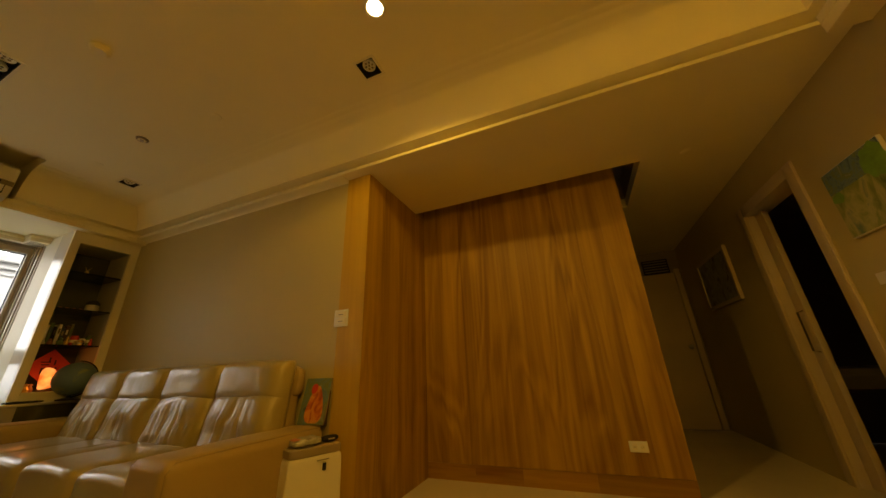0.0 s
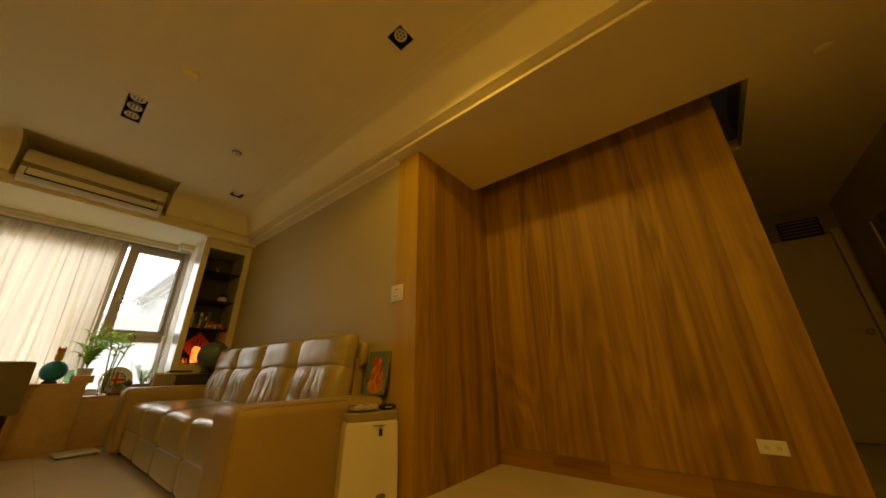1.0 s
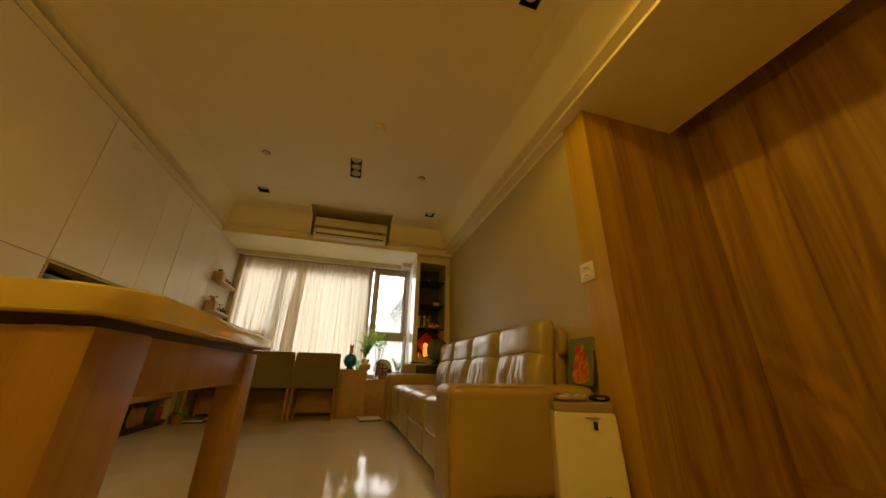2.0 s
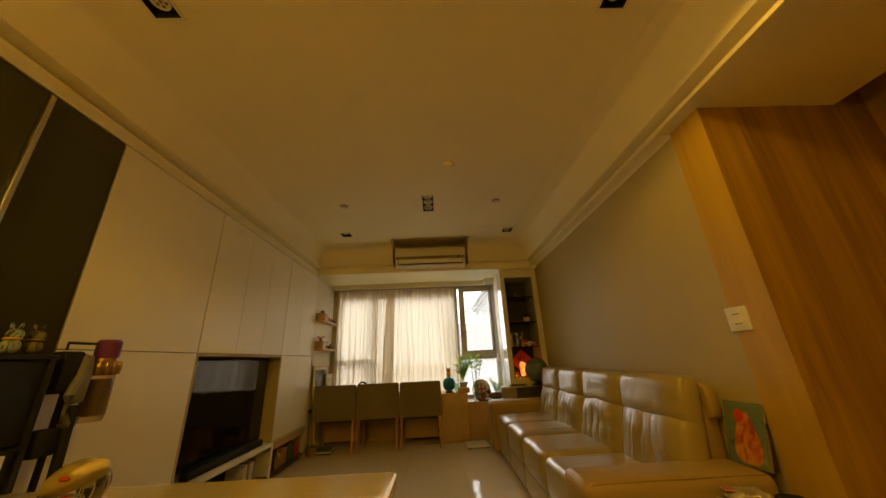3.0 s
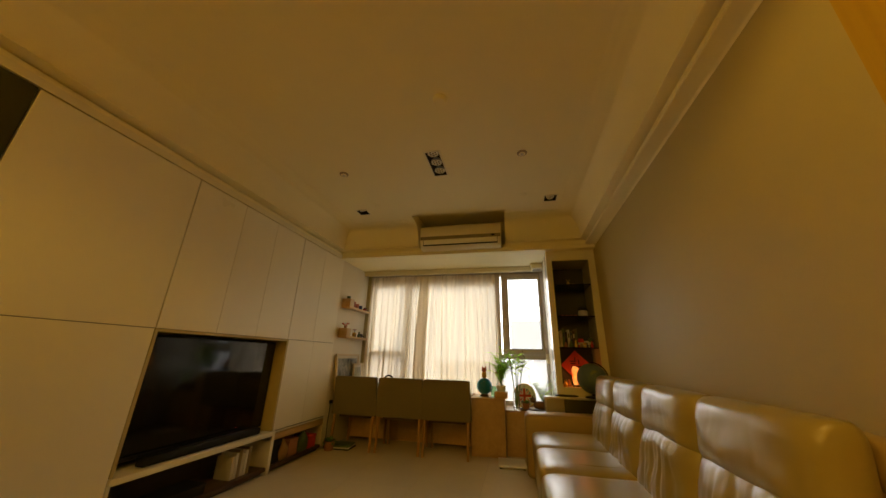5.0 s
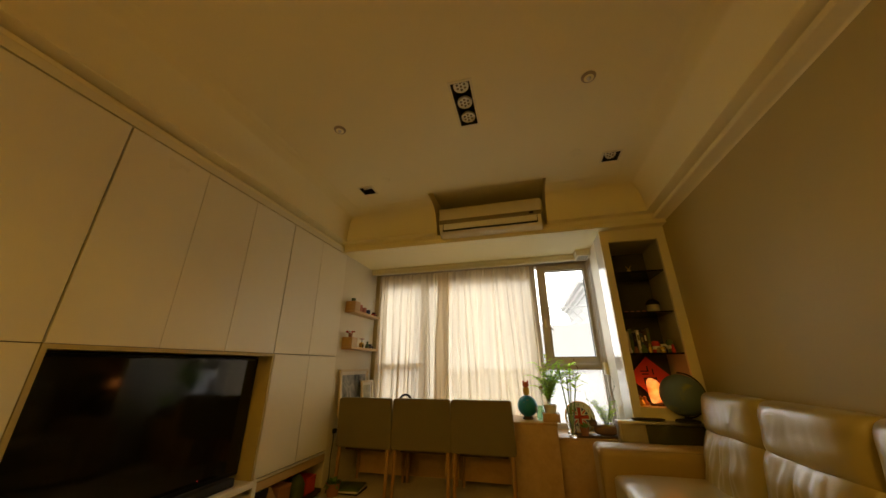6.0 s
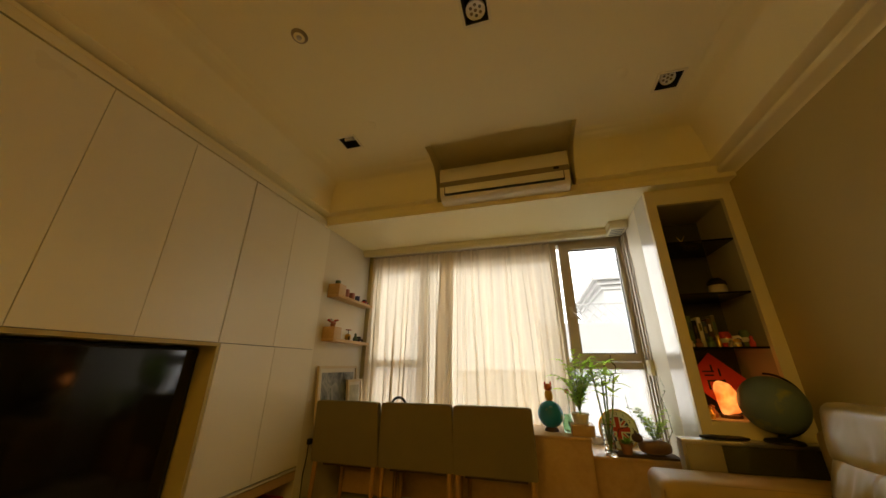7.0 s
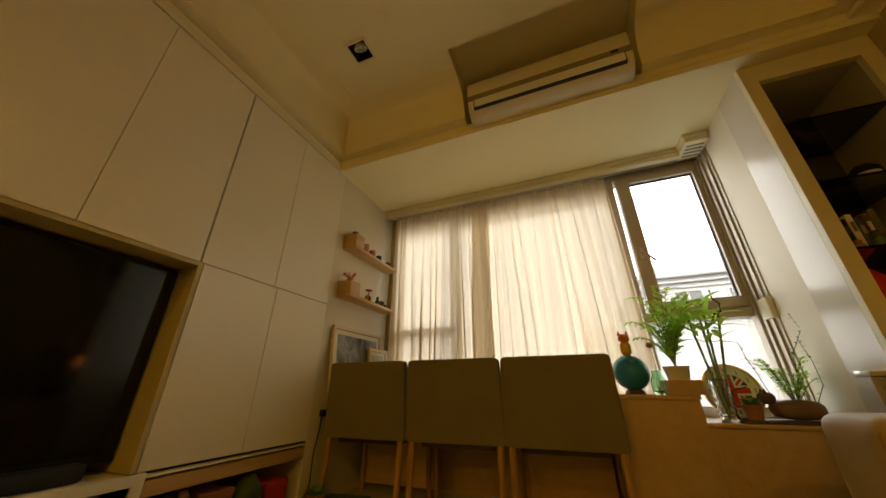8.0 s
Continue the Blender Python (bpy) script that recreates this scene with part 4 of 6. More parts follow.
part("body", superquad(0.095, 0.152, 0.215, 0.13, 48, 30, taper, m=pose(0, 0, 0.22)), CREAMPL, pur, angle=60)
part("lid", superquad(0.094, 0.150, 0.024, 0.22, 40, 12, m=pose(0, 0, 0.452)), LIDPL, pur, "brown lid")
part("panel_badge", bx(0.096, 0.1025, 0.035, 0.055, 0.355, 0.39, 0.002), BLACKM, pur)
part("maker_mark", bx(0.097, 0.1015, 0.0, 0.07, 0.405, 0.409), GREYPL, pur)
part("oval_mark", lathe([(0, 0), (0.025, 0), (0.027, 0.002), (0, 0.003)], 24, m=pose(0.105, 0.06, 0.075, 0, 90, 0) @ Matrix.Diagonal((0.5, 1, 1, 1))), GREYPL, pur)
part("knob", cyl(0.014, 0, 0.02, 14, m=pose(0.0, 0.152, 0.33, -90, 0, 0)), CREAMPL, pur)


# ---- ceiling fittings ----
def led_module(parent, x, y, z, r, tilt=0.0):
    """A round lamp face with seven small lenses."""
    m = pose(x, y, z, 0, tilt, 0)
    f = part("lamp_face", lathe([(0, 0), (r * 0.86, 0), (r, -0.004), (r, 0.012), (r * 0.7, 0.03), (0, 0.03)], 28), LED, parent, "round led face", m)
    for k in range(7):
        a = math.pi / 3 * k
        q = 0.0 if k == 6 else r * 0.55
        part("lens", lathe([(0, -0.006), (r * 0.13, -0.004), (r * 0.17, 0.0), (0, 0.0)], 12), GREYPL if k % 2 else LIDPL, f, m=pose(q * math.cos(a), q * math.sin(a), 0))


def downlight(x, y, n=1, tilt=0.0):
    d = thing("recessed_downlight", "black square recessed downlight with a white rim, switched off" if n == 1 else "long black recessed downlight with three round lamps, switched off", "downlight", pose(x, y, TOP), "ceiling downlights")
    hx, hy, h = (0.062 if n == 1 else 0.185), (0.062 if n == 1 else 0.060), 0.10
    part("rim", holed("z", -0.005, 0.0, (-hx - 0.014, hx + 0.014, -hy - 0.014, hy + 0.014), [(-hx + 0.001, hx - 0.001, -hy + 0.001, hy - 0.001)]), TRIMW, d, "thin white rim")
    can = nb()
    for a in ((-hx + 0.0005, -hx + 0.004, -hy, hy), (hx - 0.004, hx - 0.0005, -hy, hy), (-hx, hx, -hy + 0.0005, -hy + 0.004), (-hx, hx, hy - 0.004, hy - 0.0005)):
        box(can, *a, -0.004, h)
    box(can, -hx, hx, -hy, hy, h, h + 0.004)
    part("can", can, BLACKM, d, "matt black can")
    for k in range(n):
        led_module(d, (0 if n == 1 else -0.135 + 0.135 * k), 0, 0.018 if n > 1 else 0.022, 0.048 if n > 1 else 0.043, tilt)


downlight(*SPOTS[0])
downlight(*SPOTS[1])
downlight(*SPOTS[2], tilt=38)
downlight(*SPOTS[3], tilt=-22)
downlight(-1.43, 1.505, 3)
lit = thing("ceiling_lamp", "small round ceiling lamp, switched on", "ceiling lamp", pose(0.94, 2.19, TOP))
part("ring", lathe([(0.045, -0.001), (0.062, -0.001), (0.062, -0.006), (0.055, -0.010), (0.045, -0.008)], 32), TRIMW, lit)
part("lens", lathe([(0, -0.005), (0.044, -0.004), (0.044, 0.0)], 28), LIT, lit, "glowing lens")
for i, (x, y, r, h) in enumerate(((-0.69, 1.71, 0.05, 0.035), (-1.40, 2.26, 0.04, 0.012), (-1.43, 0.58, 0.04, 0.012), (-2.14, 2.28, 0.038, 0.006), (-2.13, 0.63, 0.038, 0.006), (-0.62, 2.35, 0.04, 0.006), (-0.45, 0.60, 0.045, 0.006))):
    d = thing("smoke_detector" if i == 0 else "ceiling_disc", "round white smoke detector on the ceiling" if i == 0 else "small round cream fitting on the ceiling", "detector" if i == 0 else "ceiling fitting", pose(x, y, TOP), "" if i == 0 else "ceiling discs")
    part("plate", lathe([(0, -h), (r * 0.7, -h), (r, -h * 0.4), (r, 0), (0, 0)], 28), CEIL, d)
    if i in (1, 2):
        part("ring", lathe([(r * 0.72, -h - 0.0005), (r * 0.98, -h * 0.5 - 0.002), (r * 1.06, -0.001), (r * 0.95, -0.001)], 28), LIDPL, d, "tan metal ring")
        part("nozzle", lathe([(0, -h - 0.012), (0.010, -h - 0.010), (0.014, -h), (0, -h)], 14), STEEL, d, "small metal nozzle")
hd = thing("ceiling_disc", "small round cream fitting on the hall ceiling", "ceiling fitting", pose(2.71, 3.93, SOF), "ceiling discs")
part("plate", lathe([(0, -0.008), (0.03, -0.008), (0.042, 0), (0, 0)], 24), CEIL, hd)


# ---- small wall shelves with figures ----
def blob(name, label, category, m, pieces, group=""):
    """A small ornament: pieces are (part name, profile, material, offset)."""
    t = thing(name, label, category, m, group)
    for pn, profile, material, off in pieces:
        part(pn, lathe(profile, 18), material, t, m=pose(*off))
    return t


def cup(m, material, r=0.03, h=0.05, label="small glazed cup on a wall shelf"):
    blob("cup", label, "cup", m, [("body", [(0, 0), (r * 0.75, 0), (r, h * 0.5), (r * 0.95, h), (r * 0.8, h), (r * 0.8, h * 0.4), (0, h * 0.15)], material, (0, 0, 0))], "shelf ornaments")


def shelf(z):
    s = thing("wall_shelf", "small birch wall shelf with a raised end block", "shelf", pose(-3.04, TV_Y - 0.012, z), "birch wall shelves")
    part("plank", bx(-0.67, 0, 0.001, 0.125, 0.0, 0.026, 0.002), BIRCH, s)
    part("end_block", bx(-0.115, 0, 0.001, 0.125, 0.0265, 0.128, 0.002), BIRCH, s)


shelf(1.695)
shelf(1.295)
GREENG = mat("green glazed toy", (0.10, 0.16, 0.06), 0.5)
PINK = mat("salmon glaze", (0.55, 0.20, 0.12), 0.5)
DKBLUE = mat("dark blue glaze", (0.04, 0.06, 0.14), 0.4)
cup(pose(-3.10, -0.15, 1.824), GREENG, 0.026, 0.04)
cup(pose(-3.24, -0.14, 1.722), PINK, 0.034, 0.085)
cup(pose(-3.35, -0.14, 1.722), PINK, 0.030, 0.07)
cup(pose(-3.46, -0.14, 1.722), DKBLUE, 0.026, 0.06)
cup(pose(-3.20, -0.13, 1.322), WHITEP, 0.02, 0.045)


def toy_car(m, body, label):
    t = thing("toy_car", label, "toy car", m, "shelf ornaments")
    part("body", bx(-0.05, 0.05, -0.022, 0.022, 0.012, 0.032, 0.006), body, t)
    part("cabin", bx(-0.02, 0.03, -0.018, 0.018, 0.0325, 0.052, 0.006), BLACKM, t)
    for x in (-0.03, 0.03):
        for y in (-0.023, 0.023):
            part("wheel", cyl(0.013, -0.004, 0.004, 14, m=pose(x, y, 0.013, 90, 0, 0)), BLACKM, t)


toy_car(pose(-3.62, -0.14, 1.722, 0, 0, 6), RED, "small red toy car on the birch shelf")
toy_car(pose(-3.55, -0.13, 1.322, 0, 0, 0), DARKWOOD, "small brown wooden toy car on the birch shelf")
heli = thing("toy_figure", "small yellow and black toy with a round top on the shelf", "toy", pose(-3.34, -0.13, 1.322), "shelf ornaments")
part("body", superquad(0.03, 0.026, 0.03, 0.7, 20, 12, m=pose(0, 0, 0.031)), YELLOW, heli)
part("wheel", cyl(0.018, -0.006, 0.006, 16, m=pose(0.026, 0.03, 0.02, 90, 0, 30)), BLACKM, heli)
part("mast", cyl(0.003, 0.058, 0.098, 8), BLACKM, heli)
part("top_disc", cyl(0.03, 0.098, 0.103, 20), PINK, heli)
fig = blob("toy_figure", "small dark green bottle shaped figure on the shelf", "toy", pose(-3.48, -0.13, 1.3215), [("body", [(0, 0), (0.024, 0), (0.024, 0.03), (0.010, 0.055), (0.012, 0.075), (0, 0.085)], GREENG, (0, 0, 0)), ("base", [(0, 0), (0.03, 0), (0.03, 0.006), (0, 0.006)], BLACKM, (0, 0, 0))], "shelf ornaments")


posy = thing("flower_posy", "small posy of pink and white flowers on the birch shelf", "flowers", pose(-3.085, -0.14, 1.424), "shelf ornaments")
part("pot", lathe([(0, 0), (0.018, 0), (0.024, 0.026), (0.020, 0.026), (0, 0.02)], 16), TERRA, posy)
prg = random.Random(9)
for k in range(11):
    q = (prg.uniform(-0.055, 0.045), prg.uniform(-0.03, 0.045), prg.uniform(0.035, 0.075))
    part("blossom", superquad(0.013, 0.013, 0.010, 0.9, 12, 8, m=pose(*q)), (PINK, WHITEP, RED)[k % 3], posy)
    part("stem", tube([(0, 0, 0.018), (q[0] * 0.6, q[1] * 0.6, q[2] * 0.7), q], 0.0014, 5), STALK, posy)

# ---- leaning pictures ----
def picture(m, w, h, frame_mat, art, border, label, name="framed_picture", t=0.022):
    p = thing(name, label, "picture", m)
    part("frame", holed("y", 0, 0.022, (0, w, 0, h), [(t, w - t, t, h - t)]), frame_mat, p)
    part("mat_board", bx(t, w - t, 0.004, 0.008, t, h - t), PAPER, p)
    part("print", bx(t + border, w - t - border, 0.0085, 0.0105, t + border, h - t - border), art, p)
    return p


FRAMEC = mat("cream wooden picture frame", (0.70, 0.58, 0.36), 0.45, var=0.05)
picture(pose(-3.66, -0.17, 0.632, 4, 0, 0), 0.63, 0.455, FRAMEC, GREYPIC, 0.035, "cream framed grey landscape print leaning on the wall")
picture(pose(-3.70, -0.125, 0.632, 5, 0, 0), 0.27, 0.33, FRAMEC, mat("pale sketch print", (0.50, 0.48, 0.34), 0.6, var=0.3, scale=14), 0.03, "small cream framed pale print leaning on another picture")
lampd = thing("desk_lamp", "dark arched desk lamp ring behind the chairs", "lamp", pose(-3.40, 0.42, 0.63))
part("arch", tube([(0, 0.075 * math.cos(math.pi * k / 14), 0.11 + 0.085 * math.sin(math.pi * k / 14)) for k in range(15)], 0.011, 10), BLACKM, lampd)
for q in (-0.075, 0.075):
    part("post", cyl(0.009, 0.005, 0.112, 10, m=pose(0, q, 0)), BLACKM, lampd)
part("base", bx(-0.05, 0.05, -0.10, 0.10, 0, 0.01, 0.004), BLACKM, lampd)


# ---- things on the box cupboard and the ledge ----
gb = thing("blue_ball_ornament", "blue and cream ball with a small yellow figurine on top", "ornament", pose(-3.45, 1.71, 0.622))
BALLM, bt, bb = nodes_of("blue and cream mottled glaze")
bn = noise_node(bt, 7, 3)
br = bt.nodes.new("ShaderNodeValToRGB")
br.color_ramp.elements[0].position, br.color_ramp.elements[1].position = 0.58, 0.68
br.color_ramp.elements[0].color, br.color_ramp.elements[1].color = (0.010, 0.24, 0.46, 1), (0.55, 0.42, 0.16, 1)
bt.links.new(bn.outputs["Fac"], br.inputs[0])
bt.links.new(br.outputs[0], bb.inputs["Base Color"])
bb.inputs["Roughness"].default_value = 0.35
part("ball", superquad(0.098, 0.098, 0.098, 1.0, 32, 20, m=pose(0, 0, 0.118)), BALLM, gb, angle=80)
part("stand", lathe([(0, 0), (0.055, 0), (0.05, 0.015), (0.035, 0.028), (0, 0.03)], 24), TWIG, gb)
fg = part("figurine", superquad(0.030, 0.032, 0.045, 0.8, 20, 12, m=pose(0, 0, 0.255)), YELLOW, gb, "yellow and orange glazed figurine")
part("head", superquad(0.028, 0.032, 0.028, 0.9, 18, 12, m=pose(0.008, 0, 0.315)), mat("orange glaze", (0.62, 0.16, 0.04), 0.4, var=0.4, scale=30), fg)
for q in (-0.022, 0.022):
    part("horn", lathe([(0.010, 0), (0.006, 0.018), (0, 0.03)], 10, m=pose(0.005, q, 0.333)), RED, fg)
jar = thing("glass_jar", "green tinted glass jar on the birch cupboard", "jar", pose(-3.42, 1.835, 0.622))
part("body", lathe([(0, 0), (0.034, 0), (0.040, 0.02), (0.040, 0.07), (0.026, 0.10), (0.026, 0.125), (0.023, 0.125), (0.023, 0.10), (0.036, 0.07), (0.036, 0.02), (0, 0.006)], 24), glass("green tinted glass", (0.55, 0.78, 0.60), 0.02), jar)
rosej = thing("bud_vase", "slim glass vase with a dried pale flower", "vase", pose(-3.55, 1.86, 0.622))
part("vase", lathe([(0, 0), (0.018, 0), (0.02, 0.06), (0.010, 0.10), (0.010, 0.16), (0.008, 0.16), (0.008, 0.10), (0.016, 0.06), (0, 0.005)], 18), CGLASS, rosej)
part("stem", tube([(0, 0, 0.02), (0.005, 0.004, 0.15), (0.0, 0.0, 0.27)], 0.002, 6), STALK, rosej)
part("flower", superquad(0.020, 0.020, 0.018, 0.9, 16, 10, m=pose(0, 0, 0.28)), PINK, rosej)
wb = thing("wooden_box", "small birch block under the potted palm", "box", pose(-3.36, 1.925, 0.622))
part("body", bx(-0.10, 0.08, -0.078, 0.078, 0, 0.072, 0.003), BIRCH, wb)


def blade(bm, p, d, length, width, droop, fold=0.25, n=5):
    """One pointed leaf from p towards d, bending down at the tip."""
    d = Vector(d).normalized()
    side = d.cross(Vector((0, 0, 1)))
    side = side.normalized() if side.length > 0.05 else Vector((1, 0, 0))
    up = side.cross(d)
    rows = []
    for i in range(n + 1):
        s = i / n
        c = Vector(p) + d * length * s - Vector((0, 0, droop * s * s * length))
        w = width * math.sin(math.pi * min(1, 0.12 + s * 0.88)) ** 0.8 * 0.5
        if i == n:
            rows.append([bm.verts.new(c)])
        else:
            rows.append([bm.verts.new(c - side * w + up * w * fold), bm.verts.new(c), bm.verts.new(c + side * w + up * w * fold)])
    for a, b in zip(rows, rows[1:]):
        for k in (0, 1):
            if len(b) == 3:
                bm.faces.new((a[k], a[k + 1], b[k + 1], b[k]))
            else:
                bm.faces.new((a[k], a[k + 1], b[0]))
    return bm


rng = random.Random(5)
LEAFG = sheer("backlit green leaf", (0.58, 0.84, 0.18), 0.62, 0.0)
LEAFY = sheer("backlit lime leaf", (0.64, 0.84, 0.16), 0.65, 0.0)
palm = thing("potted_palm", "small feathery parlour palm in a white pot", "potted plant", pose(-3.37, 1.925, 0.6945))
part("pot", lathe([(0, 0), (0.050, 0), (0.062, 0.065), (0.066, 0.07), (0.058, 0.07), (0.05, 0.055), (0, 0.055)], 28), WHITEP, palm, "white pot")
for k in range(30):
    a = 2 * math.pi * k / 30 + rng.uniform(-0.25, 0.25)
    lean, hgt = rng.uniform(0.08, 0.24), rng.uniform(0.22, 0.54)
    if k % 4 == 0:
        lean, hgt = lean * 0.5, hgt * 1.1
    dx, dy = 0.75 * math.cos(a) * lean, math.sin(a) * lean + 0.05
    pts = [Vector((dx * q ** 1.5, dy * q ** 1.5, 0.055 + hgt * (1.25 * q - 0.42 * q ** 3))) for q in [i / 10 for i in range(11)]]
    fr = part("frond", tube(pts, [0.003 - 0.0002 * i for i in range(11)], 5), STALK, palm)
    lv = nb()
    for i in range(2, 11):
        d = (pts[i] - pts[i - 1]).normalized()
        q = d.cross(Vector((0, 0, 1))).normalized()
        for sg in (-1, 1):
            blade(lv, pts[i], d * 0.8 + q * sg * 0.9 + Vector((0, 0, 0.1)), rng.uniform(0.075, 0.13) * (1.15 - 0.05 * i), 0.016, 0.45, n=4)
    tagged(part("frond_foliage", lv, LEAFG if k % 3 else LEAFY, fr), kind="stuff")

bam = thing("lucky_bamboo", "tall lucky bamboo stems in a ribbed glass vase", "potted plant", pose(-3.40, 2.105, 0.491))
vp = [(0, 0), (0.038, 0)]
for k in range(12):
    vp += [(0.042 if k % 2 else 0.036, 0.012 + 0.016 * k)]
part("vase", lathe(vp + [(0.037, 0.205), (0.033, 0.20), (0.031, 0.02), (0, 0.014)], 28), CGLASS, bam, "ribbed clear glass vase")
for k, (tx, ty, h) in enumerate(((0.02, -0.06, 0.58), (0.0, 0.01, 0.50), (-0.03, 0.05, 0.60), (0.01, 0.10, 0.53))):
    pts = [Vector((tx * s, ty * s, 0.02 + h * s)) for s in [i / 8 for i in range(9)]]
    st = part("stem", tube(pts, [0.0068 if i % 2 else 0.0058 for i in range(9)], 10), STALK, bam)
    lv = nb()
    for i in range(11):
        a = 2.4 * i + k
        blade(lv, pts[-1 - (i // 4)], (math.cos(a), math.sin(a), rng.uniform(0.1, 0.9)), rng.uniform(0.12, 0.20), 0.030, rng.uniform(0.1, 0.45), n=5)
    tagged(part("stem_foliage", lv, LEAFY if k % 2 else LEAFG, st), kind="stuff")
tw = part("curly_stem", tube([(0.0, 0.06, 0.50), (0.0, 0.085, 0.55), (0.0, 0.12, 0.56), (0.0, 0.125, 0.61), (0.0, 0.10, 0.64), (0.0, 0.10, 0.69)], 0.005, 8), TWIG, bam)

clock = thing("round_clock", "round clock with a blue, white and red cross pattern face", "clock", pose(-3.56, 2.205, 0.640, 0, -8, 6) @ Matrix.Scale(0.88, 4))
part("rim", lathe([(0.150, -0.012), (0.160, -0.012), (0.162, 0.010), (0.150, 0.012)], 40, m=pose(0, 0, 0, 0, 90, 0)), GOLD, clock, "gold rim")
part("face", cyl(0.151, -0.010, 0.002, 40, m=pose(0, 0, 0, 0, 90, 0)), WHITEP, clock, "white dial")
part("flag_disc", cyl(0.098, 0.002, 0.004, 36, m=pose(0, 0, 0, 0, 90, 0)), mat("navy print", (0.03, 0.05, 0.16), 0.5), clock)
for w, mt, dx, angs in ((0.034, WHITEP, 0.0045, (45, -45)), (0.014, RED, 0.0055, (45, -45)), (0.058, WHITEP, 0.0065, (0, 90)), (0.034, RED, 0.0075, (0, 90))):
    for an in angs:
        part("stripe", bx(dx - 0.0007, dx + 0.0003, -0.094, 0.094, -w / 2, w / 2), mt, clock, m=pose(0, 0, 0, an, 0, 0))
for text, an in (("12", 0), ("1", 30), ("2", 60), ("3", 90), ("4", 120), ("5", 150), ("7", 210), ("8", 240), ("9", 270), ("10", 300), ("11", 330), ("6", 180)):
    cu = bpy.data.curves.new("numeral", "FONT")
    cu.body, cu.size, cu.align_x, cu.align_y, cu.extrude = text, 0.034, "CENTER", "CENTER", 0.0005
    cu.materials.append(BLACKM)
    ob = new("numeral", cu)
    ob.parent = clock
    ob.matrix_basis = Matrix.Translation((0.0035, 0.122 * math.sin(radians(an)), 0.122 * math.cos(radians(an)))) @ Matrix(((0, 0, 1, 0), (1, 0, 0, 0), (0, 1, 0, 0), (0, 0, 0, 1)))
for an, ln in ((200, 0.06), (75, 0.085)):
    part("hand_bar", bx(0.009, 0.0105, -0.003, 0.003, 0, ln), BLACKM, clock, m=pose(0, 0, 0, -an, 0, 0))

tray = solo("wooden_tray", bx(-0.085, 0.085, -0.20, 0.20, 0, 0.014, 0.004), DARKWOOD, "thin dark wooden tray on the window ledge", "tray", pose(-3.46, 2.345, 0.491))
pot = thing("potted_succulent", "small terracotta pot with a low green succulent", "potted plant", pose(-3.41, 2.215, 0.506))
part("pot", lathe([(0, 0), (0.03, 0), (0.040, 0.055), (0.044, 0.058), (0.044, 0.07), (0.036, 0.07), (0, 0.06)], 24), TERRA, pot)
lv = nb()
for k in range(46):
    a, e = rng.uniform(0, 6.28), rng.uniform(0.1, 1.3)
    blade(lv, (0.02 * math.cos(a), 0.02 * math.sin(a), 0.065), (math.cos(a) * math.cos(e), math.sin(a) * math.cos(e), math.sin(e)), rng.uniform(0.03, 0.055), 0.018, 0.1, n=3)
part("foliage", lv, LEAF, pot)
dog = thing("animal_planter", "brown animal shaped planter bowl with fern and trailing twigs", "planter", pose(-3.46, 2.40, 0.506))
part("bowl", superquad(0.06, 0.105, 0.046, 0.7, 32, 16, m=pose(0, 0.01, 0.047)), mat("brown glazed planter", (0.20, 0.105, 0.055), 0.45, var=0.2, scale=12), dog, angle=80)
part("head_knob", superquad(0.032, 0.036, 0.030, 0.85, 22, 14, m=pose(0, -0.095, 0.100)), mat("dark brown glaze", (0.12, 0.06, 0.035), 0.45), dog, angle=80)
for q in (-0.018, 0.018):
    part("ear", lathe([(0.009, 0), (0.006, 0.016), (0, 0.026)], 10, m=pose(q, -0.10, 0.122)), mat("dark brown glaze tip", (0.10, 0.05, 0.03), 0.5), dog)
lv = nb()
for k in range(26):
    a = 2 * math.pi * k / 26 + rng.uniform(-0.3, 0.3)
    ln, hh = rng.uniform(0.06, 0.14), rng.uniform(0.18, 0.34)
    pts = [Vector((math.cos(a) * ln * s, 0.02 + math.sin(a) * ln * s, 0.06 + hh * (s - 0.3 * s ** 3))) for s in [i / 7 for i in range(8)]]
    fr = part("fern_frond", tube(pts, 0.0016, 5), STALK, dog)
    for i in range(2, 8):
        d = (pts[i] - pts[i - 1]).normalized()
        s = d.cross(Vector((0, 0, 1))).normalized()
        for sg in (-1, 1):
            blade(lv, pts[i], d * 0.4 + s * sg, 0.050 - 0.003 * i, 0.018, 0.3, n=3)
tagged(part("fern_foliage", lv, LEAFY, dog), kind="stuff")
for k, pts in enumerate((((0.0, -0.06, 0.06), (0.0, -0.09, 0.2), (0.01, -0.12, 0.30), (0.0, -0.13, 0.39)), ((0.0, 0.06, 0.06), (0.0, 0.06, 0.18), (0.0, 0.09, 0.32), (0.02, 0.15, 0.43), (0.02, 0.13, 0.52)), ((0.0, 0.09, 0.06), (0.04, 0.13, 0.16), (0.06, 0.12, 0.27), (0.05, 0.105, 0.38)))):
    t = part("twig", tube(pts, [0.0022 - 0.0003 * i for i in range(len(pts))], 5), TWIG, dog)
    lv = nb()
    for a, b in zip(pts, pts[1:]):
        for s in (0.15, 0.4, 0.65, 0.9):
            p = Vector(a).lerp(Vector(b), s)
            blade(lv, p, (rng.uniform(-1, 1), rng.uniform(-1, 1), rng.uniform(-0.2, 0.8)), rng.uniform(0.016, 0.03), 0.012, 0.2, n=3)
    part("twig_leaves", lv, LEAF, t)

